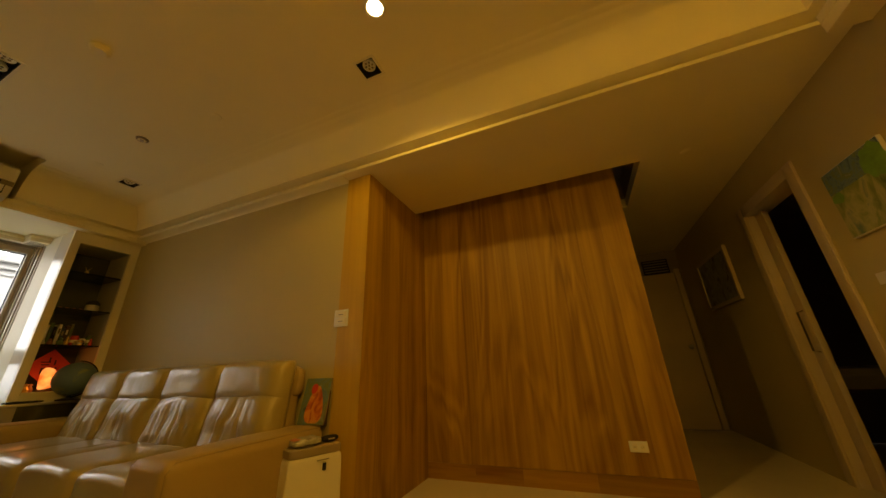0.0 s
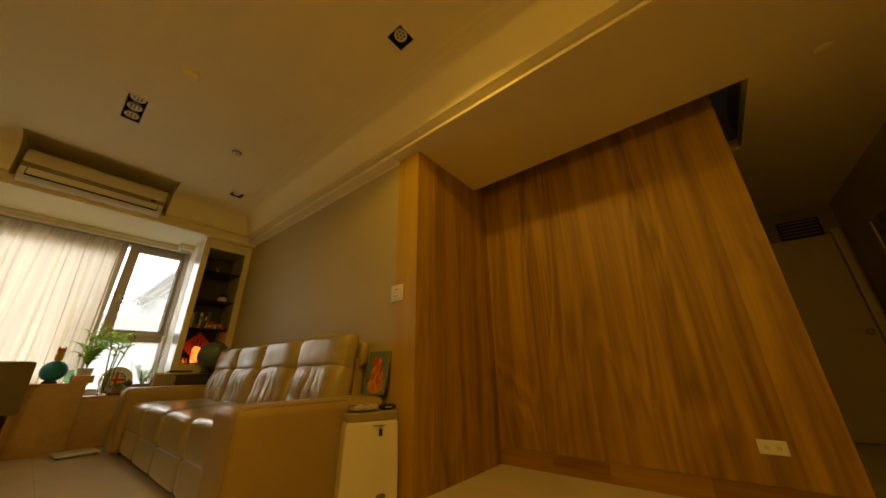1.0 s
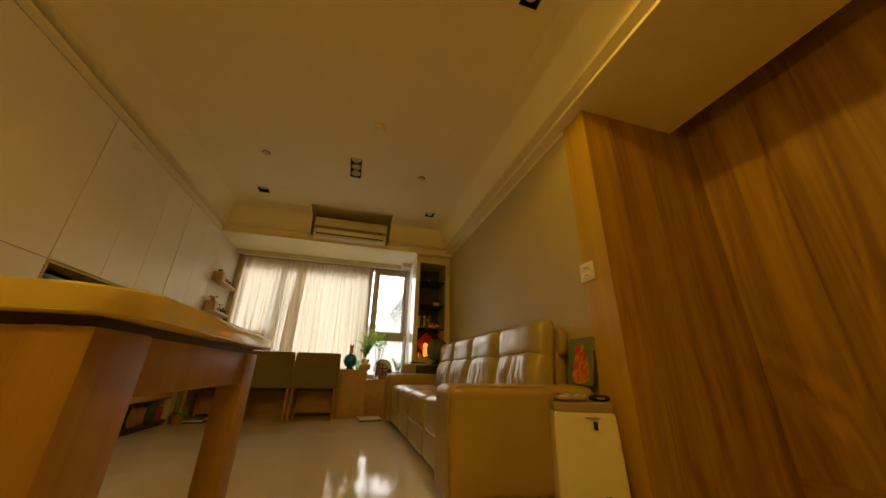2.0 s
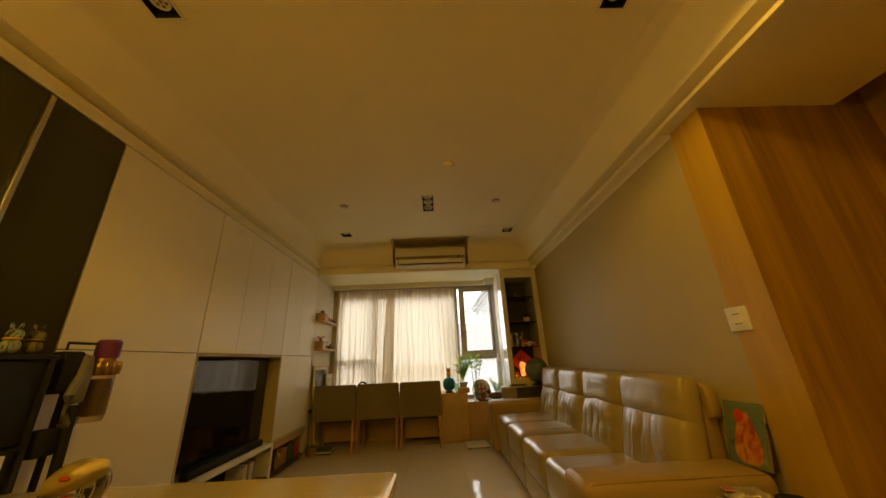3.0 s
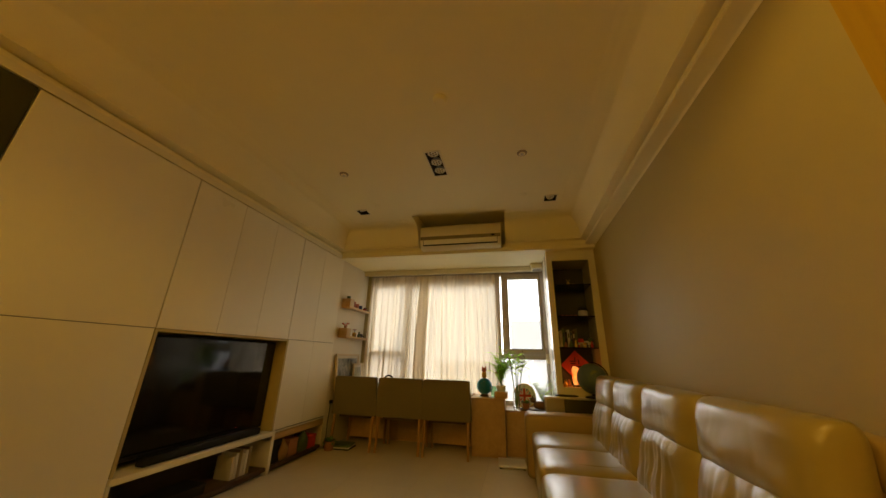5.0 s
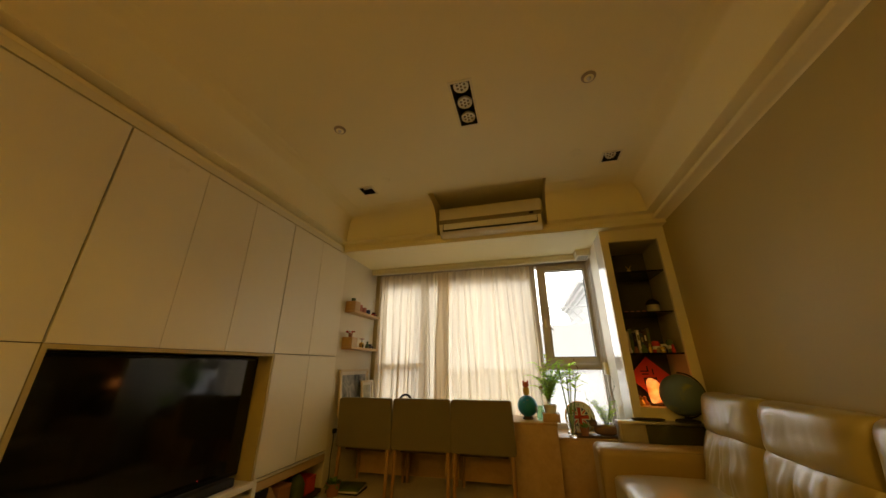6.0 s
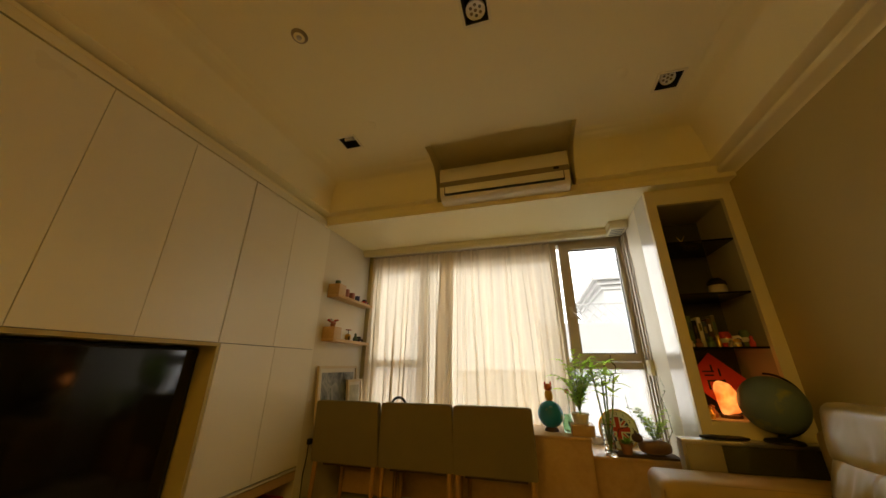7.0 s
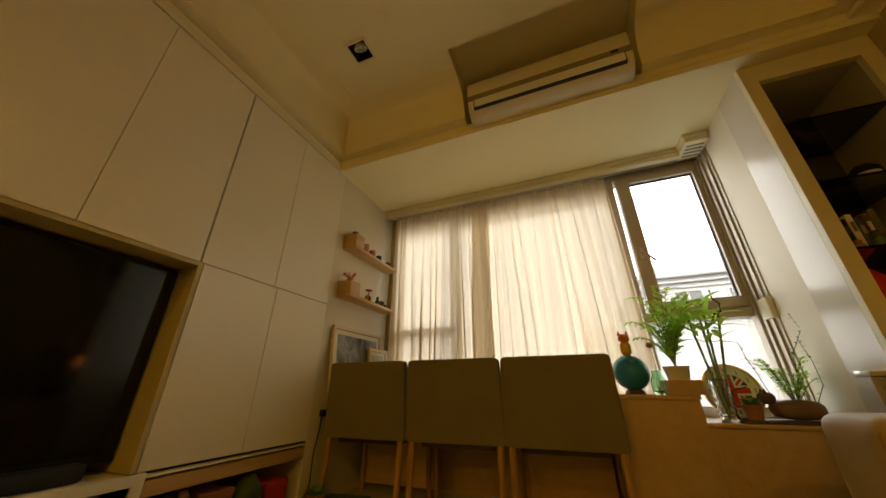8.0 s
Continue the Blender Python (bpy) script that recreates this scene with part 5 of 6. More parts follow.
# ---- niche contents ----
gold = thing("gold_ornament", "small gilded animal ornament on a dark shelf", "ornament", pose(-3.22, 2.86, 1.9455))
part("body", superquad(0.030, 0.055, 0.022, 0.8, 24, 12, m=pose(0, 0.01, 0.026)), GOLD, gold, angle=80)
part("head", superquad(0.016, 0.018, 0.018, 0.9, 16, 10, m=pose(0, -0.045, 0.055)), GOLD, gold)
for q in (-0.012, 0.012):
    part("antler", tube([(0, -0.045, 0.068), (0, -0.045 + q, 0.09), (0, -0.045 + q * 2.2, 0.115)], [0.004, 0.003, 0.001], 6), GOLD, gold)
hat = thing("lidded_jar", "pale jar with a black domed lid on a dark shelf", "jar", pose(-3.18, 2.94, 1.5705))
part("body", lathe([(0, 0), (0.045, 0), (0.055, 0.04), (0.05, 0.08), (0, 0.085)], 24), PAPER, hat)
part("lid", lathe([(0.058, 0.08), (0.055, 0.105), (0.03, 0.13), (0, 0.135)], 24), BLACKM, hat)
for k in range(4):
    blob("shelf_trinket", "small reddish trinket on a dark shelf", "ornament", pose(-3.16, 2.70 + 0.05 * k, 1.5705), [("body", [(0, 0), (0.016, 0), (0.020, 0.014), (0.012, 0.028), (0, 0.03)], PINK, (0, 0, 0))], "niche trinkets")
for k in range(7):
    r, h = 0.014 + 0.004 * (k % 3), 0.045 + 0.014 * ((k * 5) % 4)
    blob("shelf_trinket", "small glazed figure in front of the books on the dark shelf", "ornament", pose(-3.04 - 0.03 * (k % 2), 2.64 + 0.055 * k, 1.2205), [("body", [(0, 0), (r, 0), (r * 1.15, h * 0.4), (r * 0.6, h * 0.62), (r * 0.8, h * 0.8), (0, h)], (WHITEP, TERRA, GREENG, GOLD, LIDPL, DKBLUE, RED)[k], (0, 0, 0))], "niche trinkets")
cols = [LIDPL, PAPER, GREENG, BLACKM, WHITEP, DKBLUE, TWIG, OLIVE]
for k in range(8):
    h = 0.17 + 0.05 * ((k * 37) % 5) / 5
    b = thing("book", "upright book or box on the dark glass shelf", "book", pose(-3.24, 2.615 + 0.028 * k, 1.2205), "books in the niche")
    part("cover", bx(0, 0.13, 0.002, 0.026, 0, h, 0.002), cols[k], b)
    part("pages", bx(0.004, 0.128, 0.005, 0.023, h, h + 0.0012), PAPER, b)
    part("spine_bar", bx(0.1302, 0.1312, 0.007, 0.021, h * 0.55, h * 0.8), cols[(k + 3) % 8], b)
tins = ((2.87, 0.035, 0.10, RED), (2.93, 0.03, 0.075, WHITEP), (2.98, 0.028, 0.11, GREENG), (2.90, 0.02, 0.05, GOLD))
for y, r, h, mt in tins:
    blob("tin", "small round tin or bottle on the dark glass shelf", "tin", pose(-3.12 if r > 0.025 else -3.06, y, 1.2205), [("body", [(0, 0), (r, 0), (r, h * 0.8), (r * 0.7, h), (0, h)], mt, (0, 0, 0)), ("band", [(r * 1.01, h * 0.3), (r * 1.02, h * 0.32), (r * 1.02, h * 0.55), (r * 1.01, h * 0.57)], PAPER, (0, 0, 0))], "tins in the niche")
rd = thing("red_paper_sign", "red diamond festive paper with dark brush marks", "paper decoration", pose(-3.26, 2.815, 1.02, 0, -6, 0))
part("paper", bx(-0.002, 0.002, -0.124, 0.124, -0.124, 0.124), RED, rd, m=pose(0, 0, 0, 45, 0, 0))
for y, z, w, h in ((-0.035, 0.05, 0.07, 0.010), (-0.035, 0.025, 0.055, 0.010), (0.0, -0.01, 0.09, 0.011), (-0.05, -0.035, 0.012, 0.06), (0.02, -0.05, 0.06, 0.010), (0.045, -0.03, 0.011, 0.06), (-0.01, 0.075, 0.011, 0.04), (0.03, 0.045, 0.011, 0.05)):
    part("brush_bar", bx(0.0025, 0.004, y - w / 2, y + w / 2, z - h / 2, z + h / 2, 0.0006, 1), BLACKM, rd)
salt = thing("salt_lamp", "glowing orange salt crystal lamp on a dark base", "lamp", pose(-3.13, 2.79, 0.8005))
part("base", lathe([(0, 0), (0.055, 0), (0.055, 0.018), (0, 0.02)], 24), DARKWOOD, salt)


def rocky(p):
    return p * (1 + 0.22 * noise.noise(p * 16)) + Vector((0, -0.05 * p.z * (p.z > 0), 0))


part("crystal", superquad(0.052, 0.050, 0.094, 0.62, 36, 24, rocky, m=pose(0, 0, 0.115)), SALT, salt, "lit salt crystal", angle=25)
sl = new("salt_lamp_light", bpy.data.lights.new("salt_lamp_light", "POINT"))
sl.data.energy, sl.data.color, sl.data.shadow_soft_size = 0.3, (1, 0.30, 0.05), 0.05
sl.matrix_world = pose(-3.02, 2.76, 0.93)
for k, (y, mt) in enumerate(((2.65, GOLD), (2.70, TERRA), (2.68, LIDPL))):
    blob("shelf_trinket", "small gilded trinket beside the salt lamp", "ornament", pose(-3.06 - 0.08 * k, y, 0.8005), [("body", [(0, 0), (0.022, 0), (0.026, 0.02), (0.012, 0.05), (0.016, 0.065), (0, 0.075)], mt, (0, 0, 0))], "niche trinkets")
globe = thing("globe", "dull blue grey desk globe on a dark stand", "globe", pose(-2.905, 2.90, 0.713))
GLM, gt, gbs = nodes_of("blue grey globe with olive land")
gn = noise_node(gt, 5, 4)
gr = gt.nodes.new("ShaderNodeValToRGB")
gr.color_ramp.elements[0].position, gr.color_ramp.elements[1].position = 0.54, 0.62
gr.color_ramp.elements[0].color, gr.color_ramp.elements[1].color = (0.12, 0.18, 0.21, 1), (0.25, 0.28, 0.13, 1)
gt.links.new(gn.outputs["Fac"], gr.inputs[0])
gt.links.new(gr.outputs[0], gbs.inputs["Base Color"])
gbs.inputs["Roughness"].default_value = 0.5
part("sphere", superquad(0.15, 0.15, 0.15, 1.0, 40, 28, m=pose(0, 0, 0.19)), GLM, globe, angle=80)
part("meridian", tube([(0, 0.162 * math.sin(a), 0.19 + 0.162 * math.cos(a)) for a in [math.pi * k / 20 for k in range(21)]], 0.006, 8), BLACKM, globe, "dark meridian arm")
part("stand", lathe([(0, 0), (0.085, 0), (0.08, 0.012), (0.02, 0.025), (0.015, 0.04), (0, 0.04)], 28), BLACKM, globe)
cl = thing("folded_cloth", "flat dark cloth lying on the console", "cloth", pose(-2.915, 2.63, 0.713))
part("cloth", superquad(0.03, 0.12, 0.009, 0.5, 30, 8, lambda p: p + Vector((0, 0, 0.003 * noise.noise(p * 40))), m=pose(0, 0, 0.010)), BLACKM, cl)

# ---- things round the sofa ----
art = thing("picture_board", "painted picture board leaning on the wall at the sofa arm", "picture", pose(-0.135, 3.022, 0.548, -12, 0, 3))
part("board", bx(0, 0.208, 0, 0.012, 0, 0.285, 0.002), LIDPL, art)
part("painting", bx(0.0008, 0.2072, -0.0015, -0.0003, 0.0008, 0.2842), BLUEPIC, art, "blue green painted ground")
part("painted_robe", superquad(0.062, 0.0012, 0.115, 0.8, 24, 12, lambda p: Vector((p.x * (1.0 - 0.45 * p.z / 0.115), p.y, p.z)), m=pose(0.112, -0.002, 0.122)), ORANGE, art, "orange painted shape")
part("painted_patch", superquad(0.026, 0.0012, 0.034, 0.9, 18, 10, m=pose(0.085, -0.0022, 0.215)), RED, art)
dk = thing("picture_board", "dark thin board leaning behind the painted board", "picture", pose(-0.03, 3.055, 0.548, -6, 0, 0))
part("board", bx(0, 0.105, 0, 0.01, 0, 0.20, 0.002), DARKWOOD, dk)
bag = thing("snack_bag", "crumpled clear snack bag on the purifier lid", "bag", pose(0.13, 2.84, 0.4765, 0, 0, 70))
part("film", superquad(0.085, 0.055, 0.020, 0.6, 40, 18, lambda p: p + Vector((0, 0, 0.012 * noise.noise(p * 38))) * (p.z > -0.01), m=pose(0, 0, 0.020)), mat("crumpled silver film", (0.50, 0.47, 0.38), 0.25, 0.3, var=0.3, scale=25, bump=0.05), bag, angle=15)
part("red_label", superquad(0.03, 0.03, 0.004, 0.6, 20, 8, lambda p: p + Vector((0, 0, 0.004 * noise.noise(p * 60))), m=pose(-0.055, 0.0, 0.038)), PINK, bag)
gla = thing("glasses_case", "black oval case on the purifier lid", "case", pose(0.185, 2.975, 0.4765, 0, 0, 66))
part("shell", superquad(0.052, 0.026, 0.016, 0.7, 28, 14, m=pose(0, 0, 0.0165)), BLACKM, gla, angle=80)
part("clasp", bx(-0.02, 0.02, -0.0275, -0.025, 0.012, 0.02, 0.001), STEEL, gla)


def slipper(m):
    s = thing("slipper", "pale grey beige house slipper on the floor", "slipper", m, "pair of slippers")
    out = [(0.045 * math.sin(a) * (1.0 + 0.18 * math.cos(a)), 0.13 * math.cos(a)) for a in [2 * math.pi * k / 28 for k in range(28)]]
    part("sole", prism(out, 0.0, 0.022, "z"), GREYPL, s)
    part("footbed", prism([(x * 0.95, y * 0.97) for x, y in out], 0.0222, 0.028, "z"), LIDPL, s)
    up = nb()
    rows = []
    for i in range(9):
        v = -0.01 + 0.115 * i / 8
        w = 0.047 * (1.05 - 0.35 * (i / 8) ** 3)
        h = 0.062 * (1 - 0.55 * (i / 8) ** 2)
        rows.append([(w * math.cos(math.pi * k / 12), v, 0.012 + h * math.sin(math.pi * k / 12)) for k in range(13)])
    for k0, q in ((0, 1.0), (1, 0.9)):
        vs = [[up.verts.new((x * q, y, 0.012 + (z - 0.012) * q)) for x, y, z in r] for r in rows]
        for a, b in zip(vs, vs[1:]):
            for k in range(12):
                up.faces.new((a[k], a[k + 1], b[k + 1], b[k]))
        if k0 == 0:
            outer = vs
    for e in (0, 8):
        for k in range(12):
            up.faces.new((outer[e][k], outer[e][k + 1], vs[e][k + 1], vs[e][k]))
    part("upper", up, mat("grey beige woven upper", (0.40, 0.34, 0.25), 0.8, var=0.1, fine=300, bump=0.02), s, angle=60)


slipper(pose(0.19, 2.40, 0, 0, 0, 120))
slipper(pose(0.22, 2.56, 0, 0, 0, 118))
sc = thing("bathroom_scale", "flat white body scale on the floor", "scale", pose(-3.06, 2.03, 0, 0, 0, 4))
part("plate", bx(-0.15, 0.15, -0.145, 0.145, 0.012, 0.03, 0.006), WHITEP, sc)
for x in (-0.12, 0.12):
    for y in (-0.12, 0.12):
        part("foot", cyl(0.014, 0, 0.012, 12, m=pose(x, y, 0)), BLACKM, sc)

# ---- vacuum cleaner on its stand, and the dark cart beside it ----
vac = thing("stick_vacuum", "cordless stick vacuum with purple filter on a black stand", "vacuum cleaner", pose(0.10, -0.05, 0))
part("base_plate", bx(0.02, 0.20, -0.12, 0.12, 0, 0.015, 0.006), BLACKM, vac)
part("stand_pole", tube([(0.13, 0.0, 0.01), (0.12, 0.0, 0.7), (0.115, 0.0, 1.10)], 0.012, 10), BLACKM, vac)
part("stand_head", bx(0.09, 0.17, -0.05, 0.02, 1.03, 1.20, 0.012), BLACKM, vac)
part("battery_pack", bx(0.10, 0.19, -0.02, 0.035, 0.80, 0.90, 0.012), BLACKM, vac)
bn = part("dust_bin", lathe([(0, 0.90), (0.045, 0.90), (0.052, 0.93), (0.052, 1.10), (0, 1.10)], 28, m=pose(-0.01, 0.01, 0)), AMBER, vac, "smoky clear dust bin")
part("inner_core", lathe([(0, 0.925), (0.030, 0.925), (0.034, 1.08), (0, 1.08)], 20, m=pose(-0.01, 0.01, 0)), LIDPL, bn)
BRONZE = mat("bronze metallic plastic", (0.42, 0.27, 0.10), 0.25, 0.7)
ring = part("cyclone_ring", lathe([(0.040, 1.095), (0.052, 1.11), (0.046, 1.17), (0, 1.17)], 24, m=pose(-0.01, 0.01, 0)), BRONZE, vac, "bronze cyclone ring")
cone = finish(lathe([(0.010, 0), (0.014, 0.03), (0.012, 0.05), (0.006, 0.058), (0, 0.059)], 10), "cyclone", BRONZE)
for k in range(12):
    a = 2 * math.pi * k / 12
    share("cyclone", cone, ring, pose(-0.01 + 0.053 * math.cos(a), 0.01 + 0.053 * math.sin(a), 1.098))
part("filter_cap", lathe([(0.042, 1.17), (0.046, 1.18), (0.046, 1.245), (0.038, 1.255), (0, 1.256)], 28, m=pose(-0.01, 0.01, 0)), PURPLE, vac, "purple filter cap")
part("motor", lathe([(0, 0.98), (0.035, 0.99), (0.04, 1.10), (0.03, 1.18), (0, 1.19)], 20, m=pose(0.075, 0.0, 0)), GREYPL, vac)
part("trigger_handle", tube([(0.09, 0.02, 1.10), (0.13, 0.04, 1.02), (0.12, 0.04, 0.92), (0.08, 0.02, 0.88), (0.06, 0.02, 0.93)], 0.018, 10), GREYPL, vac)
part("top_rail", tube([(0.03, 0.0, 1.205), (0.03, 0.0, 1.235), (0.16, 0.0, 1.235), (0.16, 0.0, 1.205)], 0.006, 8), BLACKM, vac)
part("wand", tube([(0.09, 0.03, 0.98), (0.10, 0.05, 0.55), (0.10, 0.07, 0.10)], 0.018, 12), BLACKM, vac)
part("floor_head", bx(0.02, 0.18, 0.03, 0.12, 0.016, 0.075, 0.015), RED, vac, "dark red floor head")
cart = thing("dark_cart", "tall black metal cart with shelves beside the cabinet", "cart", pose(0, 0, 0))
part("top_tray", bx(0.30, 0.74, -0.175, -0.02, 1.165, 1.185, 0.004), BLACKM, cart)
part("panel", bx(0.30, 0.73, -0.16, -0.03, 0.86, 1.16, 0.012), BLACKM, cart)
for x in (0.32, 0.72):
    for y in (-0.165, -0.03):
        part("post", bx(x - 0.010, x + 0.010, y - 0.010, y + 0.010, 0, 1.165, 0.002), BLACKM, cart)
for z in (0.10, 0.48, 0.84):
    part("shelf", bx(0.31, 0.73, -0.175, -0.02, z, z + 0.015, 0.003), BLACKM, cart)


def speckle(name, colours, scale):
    """Glazed patches of several colours with hard edges."""
    m = painted(name, colours, scale)
    ramp = next(n for n in m.node_tree.nodes if n.type == "VALTORGB")
    ramp.color_ramp.interpolation = "CONSTANT"
    return m


def plush(m, c1, c2, label):
    t = thing("small_plush", label, "ornament", m, "ornaments on the cart")
    part("body", superquad(0.028, 0.024, 0.028, 0.9, 20, 12, m=pose(0, 0, 0.029)), c1, t, angle=80)
    part("head", superquad(0.024, 0.022, 0.021, 0.9, 20, 12, m=pose(0, 0.004, 0.072)), c1, t, angle=80)
    for q in (-0.012, 0.014):
        part("ear", superquad(0.006, 0.005, 0.018, 0.9, 12, 8, m=pose(q, 0, 0.10, 0, 12 if q > 0 else -20, 0)), c1, t, angle=80)
    part("scarf", lathe([(0.018, 0.052), (0.026, 0.055), (0.022, 0.062)], 16), c2, t)


plush(pose(0.44, -0.07, 1.1855), speckle("white, teal and dark glaze", [(0.05, 0.06, 0.05), (0.40, 0.45, 0.36), (0.10, 0.20, 0.16), (0.55, 0.50, 0.36), (0.12, 0.05, 0.03)], 26), YELLOW, "small patterned white and teal ornament with long ears on the cart")
plush(pose(0.36, -0.08, 1.1855), speckle("moss, yellow and dark glaze", [(0.04, 0.04, 0.02), (0.20, 0.19, 0.04), (0.07, 0.08, 0.03), (0.36, 0.28, 0.06)], 26), GOLD, "small patterned moss green ornament on the cart")

# ---- things on the dining table ----
mt_ = solo("placemat", prism([(-0.30, -0.2), (0.26, -0.2), (0.26, 0.16), (0.22, 0.2), (-0.30, 0.2)], 0, 0.004, "z"), mat("beige pink felt", (0.45, 0.35, 0.27), 0.9, fine=300, bump=0.02), "flat beige felt mat on the table", "mat", pose(0.89, 0.64, 0.7065))
fish = thing("glass_paperweight", "round glass ornament with a yellow inner shape", "paperweight", pose(0.60, 0.48, 0.7065))
part("ball", superquad(0.058, 0.085, 0.070, 0.95, 36, 24, m=pose(0, 0, 0.084, 20, 0, 0)), CGLASS, fish, angle=80)
part("inner_shape", superquad(0.050, 0.076, 0.032, 0.95, 28, 18, m=pose(0, 0, 0.112, 20, 0, 0)), mat("yellow cream enamel", (0.80, 0.66, 0.24), 0.3, var=0.15, scale=20), fish, "yellow inner cap", angle=80)
part("patterned_base", superquad(0.064, 0.095, 0.026, 0.8, 32, 16, m=pose(0, 0, 0.0275)), speckle("cream enamel with tan spots", [(0.66, 0.55, 0.33), (0.70, 0.60, 0.38), (0.40, 0.29, 0.15), (0.68, 0.58, 0.36), (0.66, 0.55, 0.33)], 16), fish, "cream spotted base", angle=80)
part("red_spot", superquad(0.010, 0.016, 0.006, 0.9, 14, 8, m=pose(0.046, 0.01, 0.118)), RED, fish)
part("coloured_inlay", superquad(0.034, 0.05, 0.010, 0.8, 20, 10, m=pose(0.01, -0.02, 0.066)), speckle("red, blue and cream enamel", [(0.45, 0.05, 0.03), (0.65, 0.55, 0.35), (0.05, 0.10, 0.30), (0.60, 0.50, 0.30)], 30), fish)
pur2 = thing("felt_animal", "small lilac grey felt ball ornament on the mat", "ornament", pose(0.70, 0.595, 0.711))
part("body", superquad(0.035, 0.05, 0.026, 0.9, 26, 16, m=pose(0, 0, 0.027)), mat("lilac grey felt", (0.34, 0.28, 0.27), 0.9, fine=300, bump=0.02), pur2, angle=80)
part("tail_knob", superquad(0.010, 0.012, 0.010, 0.9, 14, 10, m=pose(-0.01, 0.058, 0.034)), mat("teal bead", (0.05, 0.22, 0.16), 0.5), pur2)
crd = thing("card_box", "open cream card box with a red mark on the table", "box", pose(0.53, 0.06, 0.7065, 0, 0, 12))
part("card", bx(-0.05, 0.05, -0.05, 0.05, 0, 0.15, 0.003), PAPER, crd)
part("red_mark", bx(0.0502, 0.051, -0.01, 0.02, 0.09, 0.13), RED, crd)

# ---- clutter under the cabinets ----
for k in range(6):
    h = 0.17 + 0.02 * (k % 3)
    b = thing("book", "pale book standing in the low shelf", "book", pose(-1.70 - 0.035 * k, -0.26, 0.0605), "books in the low shelf")
    part("cover", bx(-0.03, 0, -0.16, 0, 0, h, 0.002), (PAPER, WHITEP, LIDPL)[k % 3], b)
    part("pages", bx(-0.026, -0.004, -0.156, -0.004, h, h + 0.001), PAPER, b)
bxs = ((-2.20, 0.13, 0.20, BLACKM, "black box in the low shelf"), (-2.46, 0.14, 0.16, TERRA, "brown card box in the low shelf"), (-2.80, 0.14, 0.13, RED, "red toy box in the low shelf"), (-1.25, 0.40, 0.07, BLACKM, "flat black player in the low shelf"))
for x, w, h, m_, lab in bxs:
    b = thing("storage_box", lab, "box", pose(x, -0.30, 0.0605), "boxes in the low shelf")
    part("box_body", bx(-w / 2, w / 2, -0.13, 0.07, 0, h * 0.8, 0.004), m_, b)
    part("box_lid", bx(-w / 2 - 0.002, w / 2 + 0.002, -0.132, 0.072, h * 0.8, h, 0.004), m_, b)
for k in range(3):
    b = solo("magazine", bx(-0.11, 0.11, -0.15, 0.15, 0, 0.016, 0.003), (BLACKM, PAPER, GREENG)[k], "dark magazine in a low pile on the floor", "magazine", pose(-3.12 + 0.01 * k, -0.03, 0.0165 * k, 0, 0, 4 * k), "pile of magazines")
fp = thing("potted_plant", "small leafy plant in a terracotta pot on the floor", "potted plant", pose(-2.98, -0.11, 0.0))
part("pot", lathe([(0, 0), (0.05, 0), (0.065, 0.09), (0.070, 0.10), (0.06, 0.10), (0, 0.09)], 24), TERRA, fp)
lv = nb()
for k in range(60):
    a, e = rng.uniform(0, 6.28), rng.uniform(-0.1, 1.3)
    blade(lv, (0.02 * math.cos(a), 0.02 * math.sin(a), 0.095), (math.cos(a) * math.cos(e), math.sin(a) * math.cos(e), math.sin(e)), rng.uniform(0.05, 0.10), 0.025, 0.5, n=3)
part("foliage", lv, LEAF, fp)
def cloth_bag(m, material, label, seed):
    b = thing("cloth_bag", label, "bag", m, "bags in the low shelf")

    def crumple(p):
        return Vector((p.x * (1 - 0.5 * max(0, p.z) / 0.1), p.y * (1 - 0.4 * max(0, p.z) / 0.1), p.z)) + 0.016 * noise.noise_vector(p * 14 + Vector((seed, 0, 0)))
    part("sack", superquad(0.075, 0.06, 0.095, 0.7, 30, 20, crumple, m=pose(0, 0, 0.098)), material, b, angle=50)
    part("tie", tube([(0.03 * math.cos(q), 0.026 * math.sin(q), 0.168) for q in [2 * math.pi * k / 14 for k in range(15)]], 0.004, 6), TWIG, b)


cloth_bag(pose(-2.30, -0.26, 0.0605), mat("tan canvas", (0.36, 0.21, 0.07), 0.9, fine=300), "tan canvas bag slumped in the low shelf", 2.0)
cloth_bag(pose(-2.62, -0.25, 0.0605), mat("moss green cloth", (0.08, 0.11, 0.03), 0.9, fine=300), "moss green cloth bag in the low shelf", 6.0)
cab = thing("power_cable", "thin black cable hanging beside the cabinet", "cable", pose(0, 0, 0))
part("cord", tube([(-3.05, -0.205, 0.50), (-3.03, -0.19, 0.42), (-2.98, -0.17, 0.30), (-2.97, -0.16, 0.15), (-2.96, -0.17, 0.02)], 0.004, 8), BLACKM, cab)
part("plug", bx(-3.07, -3.03, -0.211, -0.18, 0.49, 0.53, 0.005), BLACKM, cab)

# ---- right wall, doorway and hall ----
dr = thing("door_1", "open doorway with a pale grey beige frame and a slid back leaf", "door", pose(0, 0, 0), kind="structure")
FRAMEP = mat("beige door frame paint", (0.56, 0.46, 0.30), 0.5, var=0.04)
cas = nb()
for a, b, c, d in ((4.63, 4.715, 0, 2.10), (3.86, 3.95, 0, 2.10), (3.95, 4.63, 2.01, 2.10)):
    box(cas, RIGHT_X - 0.018, RIGHT_X + 0.001, a, b, c, d, 0.004)
part("casing", cas, FRAMEP, dr)
jm = nb()
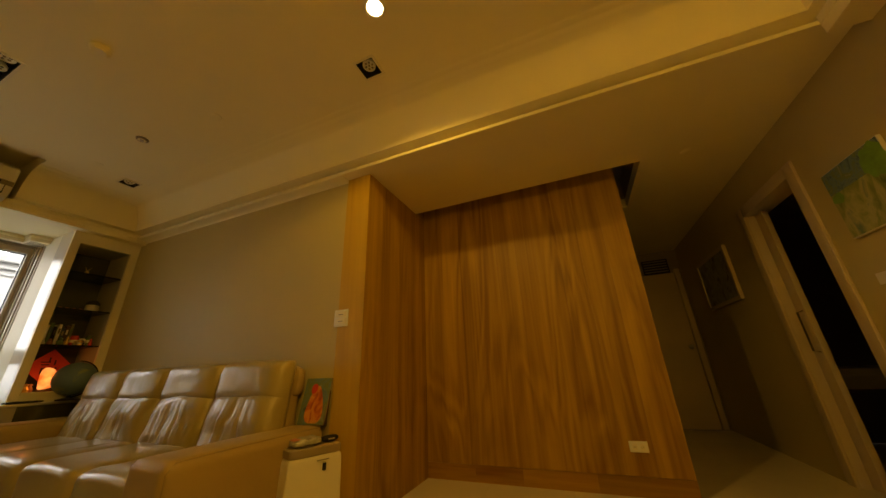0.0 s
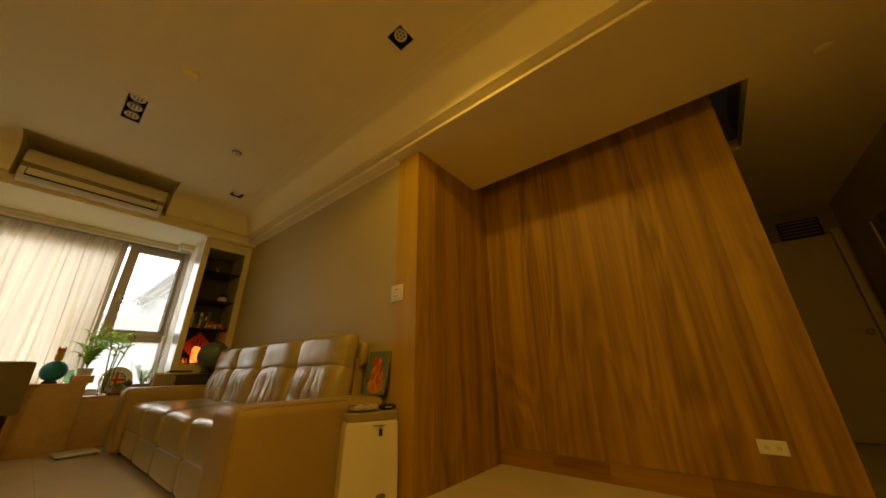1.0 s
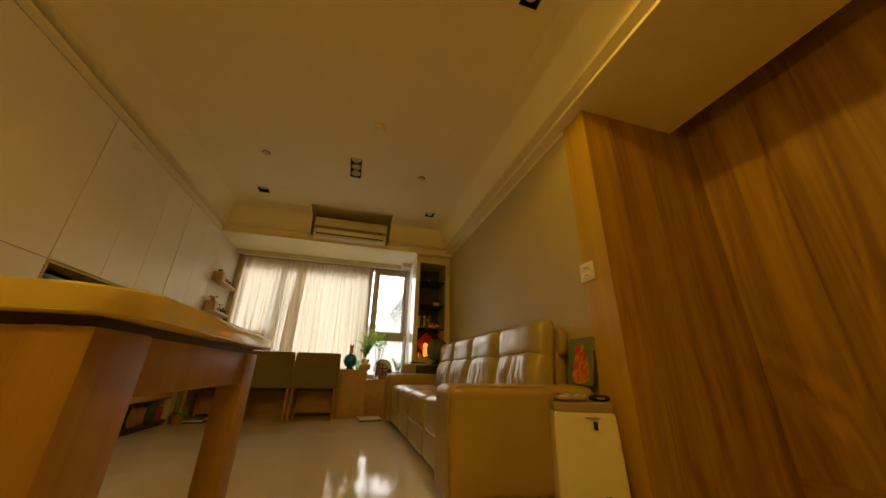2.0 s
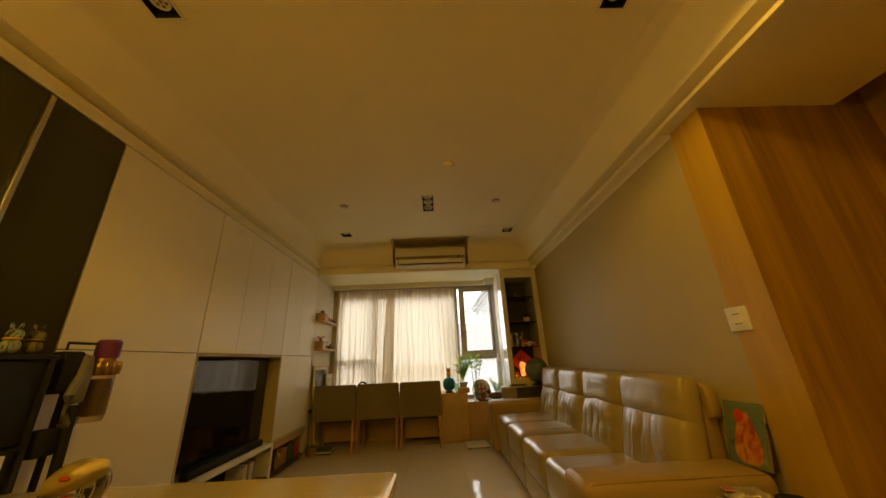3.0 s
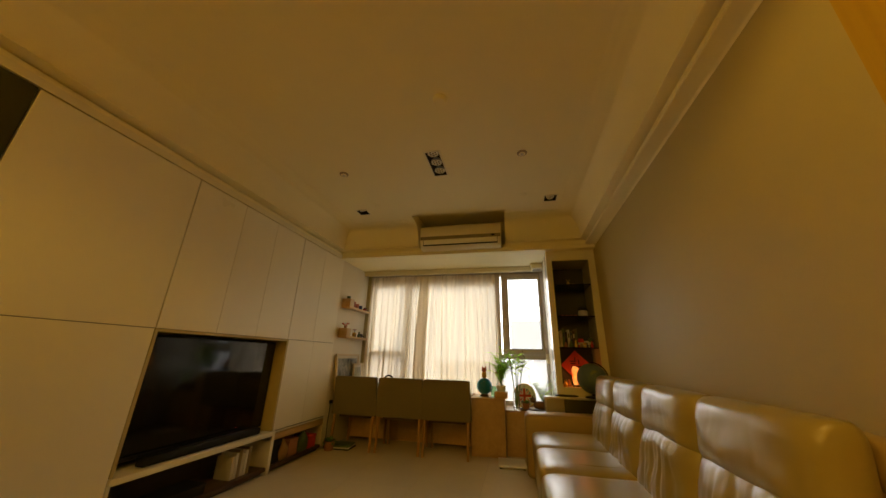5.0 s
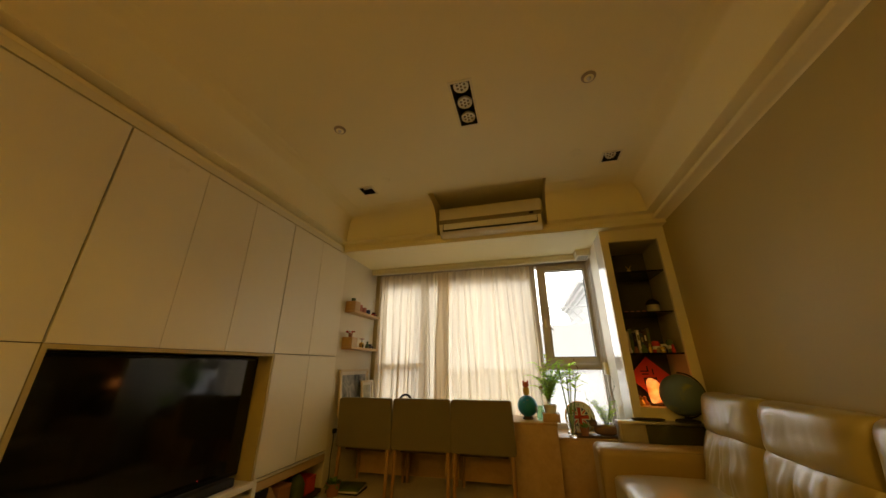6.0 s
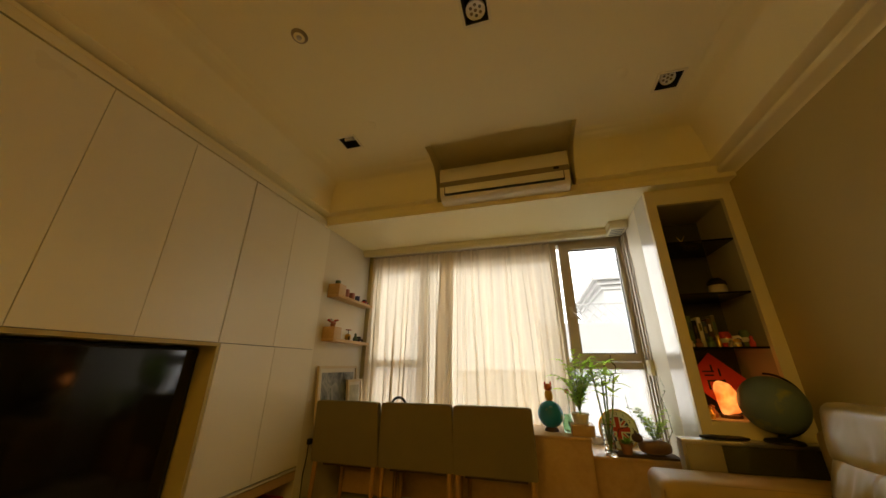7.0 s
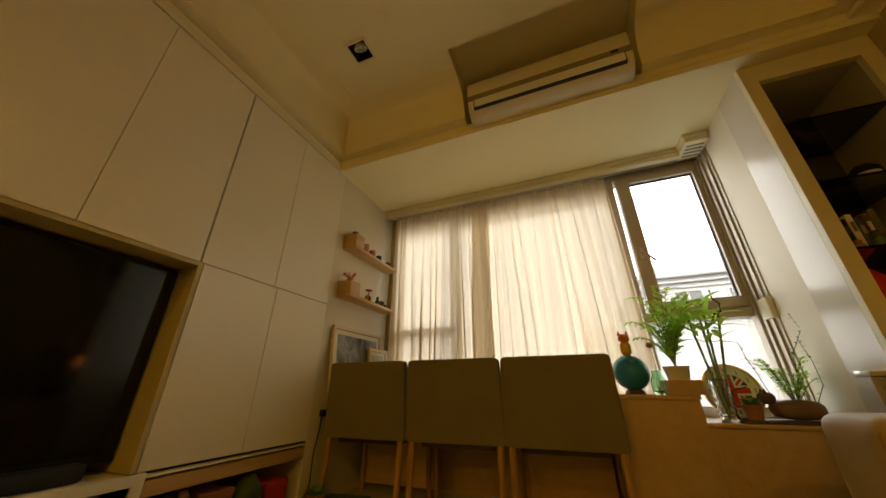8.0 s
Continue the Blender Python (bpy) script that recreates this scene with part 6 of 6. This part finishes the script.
for a, b, c, d in ((4.63, 4.66, 0, 2.01), (3.92, 3.95, 0, 2.01), (3.92, 4.66, 2.01, 2.04)):
    box(jm, RIGHT_X + 0.0015, RIGHT_X + 0.15, a, b, c, d, 0.002)
part("jamb", jm, FRAMEP, dr)
lf = part("leaf", bx(RIGHT_X + 0.06, RIGHT_X + 0.10, 4.52, 4.629, 0.005, 2.008, 0.002), FRAMEP, dr, "edge of the slid back leaf")
part("door_handle", tube([(RIGHT_X + 0.058, 4.54, 1.16), (RIGHT_X + 0.02, 4.54, 1.15), (RIGHT_X + 0.02, 4.54, 0.87), (RIGHT_X + 0.058, 4.54, 0.86)], 0.008, 10), CHROME, lf, "bright bar handle")
dsk = thing("study_desk", "white desk in the unlit room behind the doorway", "desk", pose(4.0, 5.55, 0))
part("desk_top", bx(-0.45, 0.75, -0.35, 0.40, 0.66, 0.72, 0.004), LACQ, dsk)
part("drawer", bx(-0.44, 0.74, -0.34, -0.32, 0.56, 0.66, 0.003), LACQ, dsk)
for x in (-0.42, 0.72):
    part("leg", bx(x - 0.025, x + 0.025, -0.33, 0.38, 0, 0.66, 0.003), LACQ, dsk)
pa = thing("wall_painting", "unframed green and blue landscape painting on the wall", "painting", pose(RIGHT_X - 0.001, 3.60, 1.66))
part("canvas", bx(-0.018, 0, -0.34, 0.08, -0.21, 0.20, 0.003), PAPER, pa)
part("painted_meadow", bx(-0.0205, -0.0185, -0.335, 0.075, -0.205, 0.06), GREENPIC, pa)
part("painted_sky", bx(-0.0205, -0.0185, -0.335, 0.075, 0.0605, 0.195), BLUEPIC, pa)
part("painted_tree", superquad(0.0015, 0.075, 0.09, 0.8, 20, 12, lambda p: p * (1 + 0.3 * noise.noise(p * 25)), m=pose(-0.0215, -0.27, 0.10)), LEAF, pa)
part("painted_bush", superquad(0.0015, 0.04, 0.03, 0.8, 20, 12, lambda p: p * (1 + 0.3 * noise.noise(p * 45)), m=pose(-0.0215, 0.03, 0.03)), LEAF, pa)
ws = thing("wall_note", "small pale note on the wall under the painting", "note", pose(RIGHT_X - 0.001, 3.66, 1.215))
part("note_sheet", bx(-0.004, 0, -0.05, 0.03, -0.03, 0.03), PAPER, ws)
hp = thing("wall_picture", "dark picture in a thin light frame on the hall wall", "picture", pose(RIGHT_X - 0.001, 5.18, 1.38))
part("frame", holed("x", -0.03, 0, (0, 0.86, 0, 0.56), [(0.035, 0.825, 0.035, 0.525)]), FRAMEP, hp)
part("picture_sheet", bx(-0.018, -0.012, 0.03, 0.83, 0.03, 0.53), GREYPIC, hp)
hdoor = thing("door_2", "unlit pale door at the end of the hall", "door", kind="structure")
part("leaf", bx(2.45, 3.12, 6.715, 6.748, 0.0, 2.05, 0.003), FRAMEP, hdoor)
part("casing", bx(3.13, 3.19, 6.70, 6.749, 0.0, 2.10, 0.003), FRAMEP, hdoor)
part("door_handle", superquad(0.03, 0.03, 0.03, 0.9, 16, 10, m=pose(3.06, 6.69, 1.0)), STEEL, hdoor)
hv = thing("wall_vent", "dark vent grille high on the hall end wall", "vent", pose(2.92, 6.748, 2.17))
part("vent_frame", bx(-0.17, 0.17, -0.015, 0, -0.11, 0.11, 0.003), BLACKM, hv)
for k in range(5):
    part("slat", bx(-0.15, 0.15, -0.022, -0.0155, -0.085 + 0.04 * k, -0.07 + 0.04 * k), GREYPL, hv)

# ---- floor tiles ----
T = 0.6
tile_me = finish(bx(-T / 2 + 0.0004, T / 2 - 0.0004, -T / 2 + 0.0004, T / 2 - 0.0004, -0.0115, 0, 0.0005, 1), "tile", TILE)
for i in range(13):
    for j in range(12):
        x, y = -3.65 + T * i, -0.32 + T * j
        if x < 3.4 or y > 2.5:
            share("tile", tile_me, floor, pose(x, y, 0))
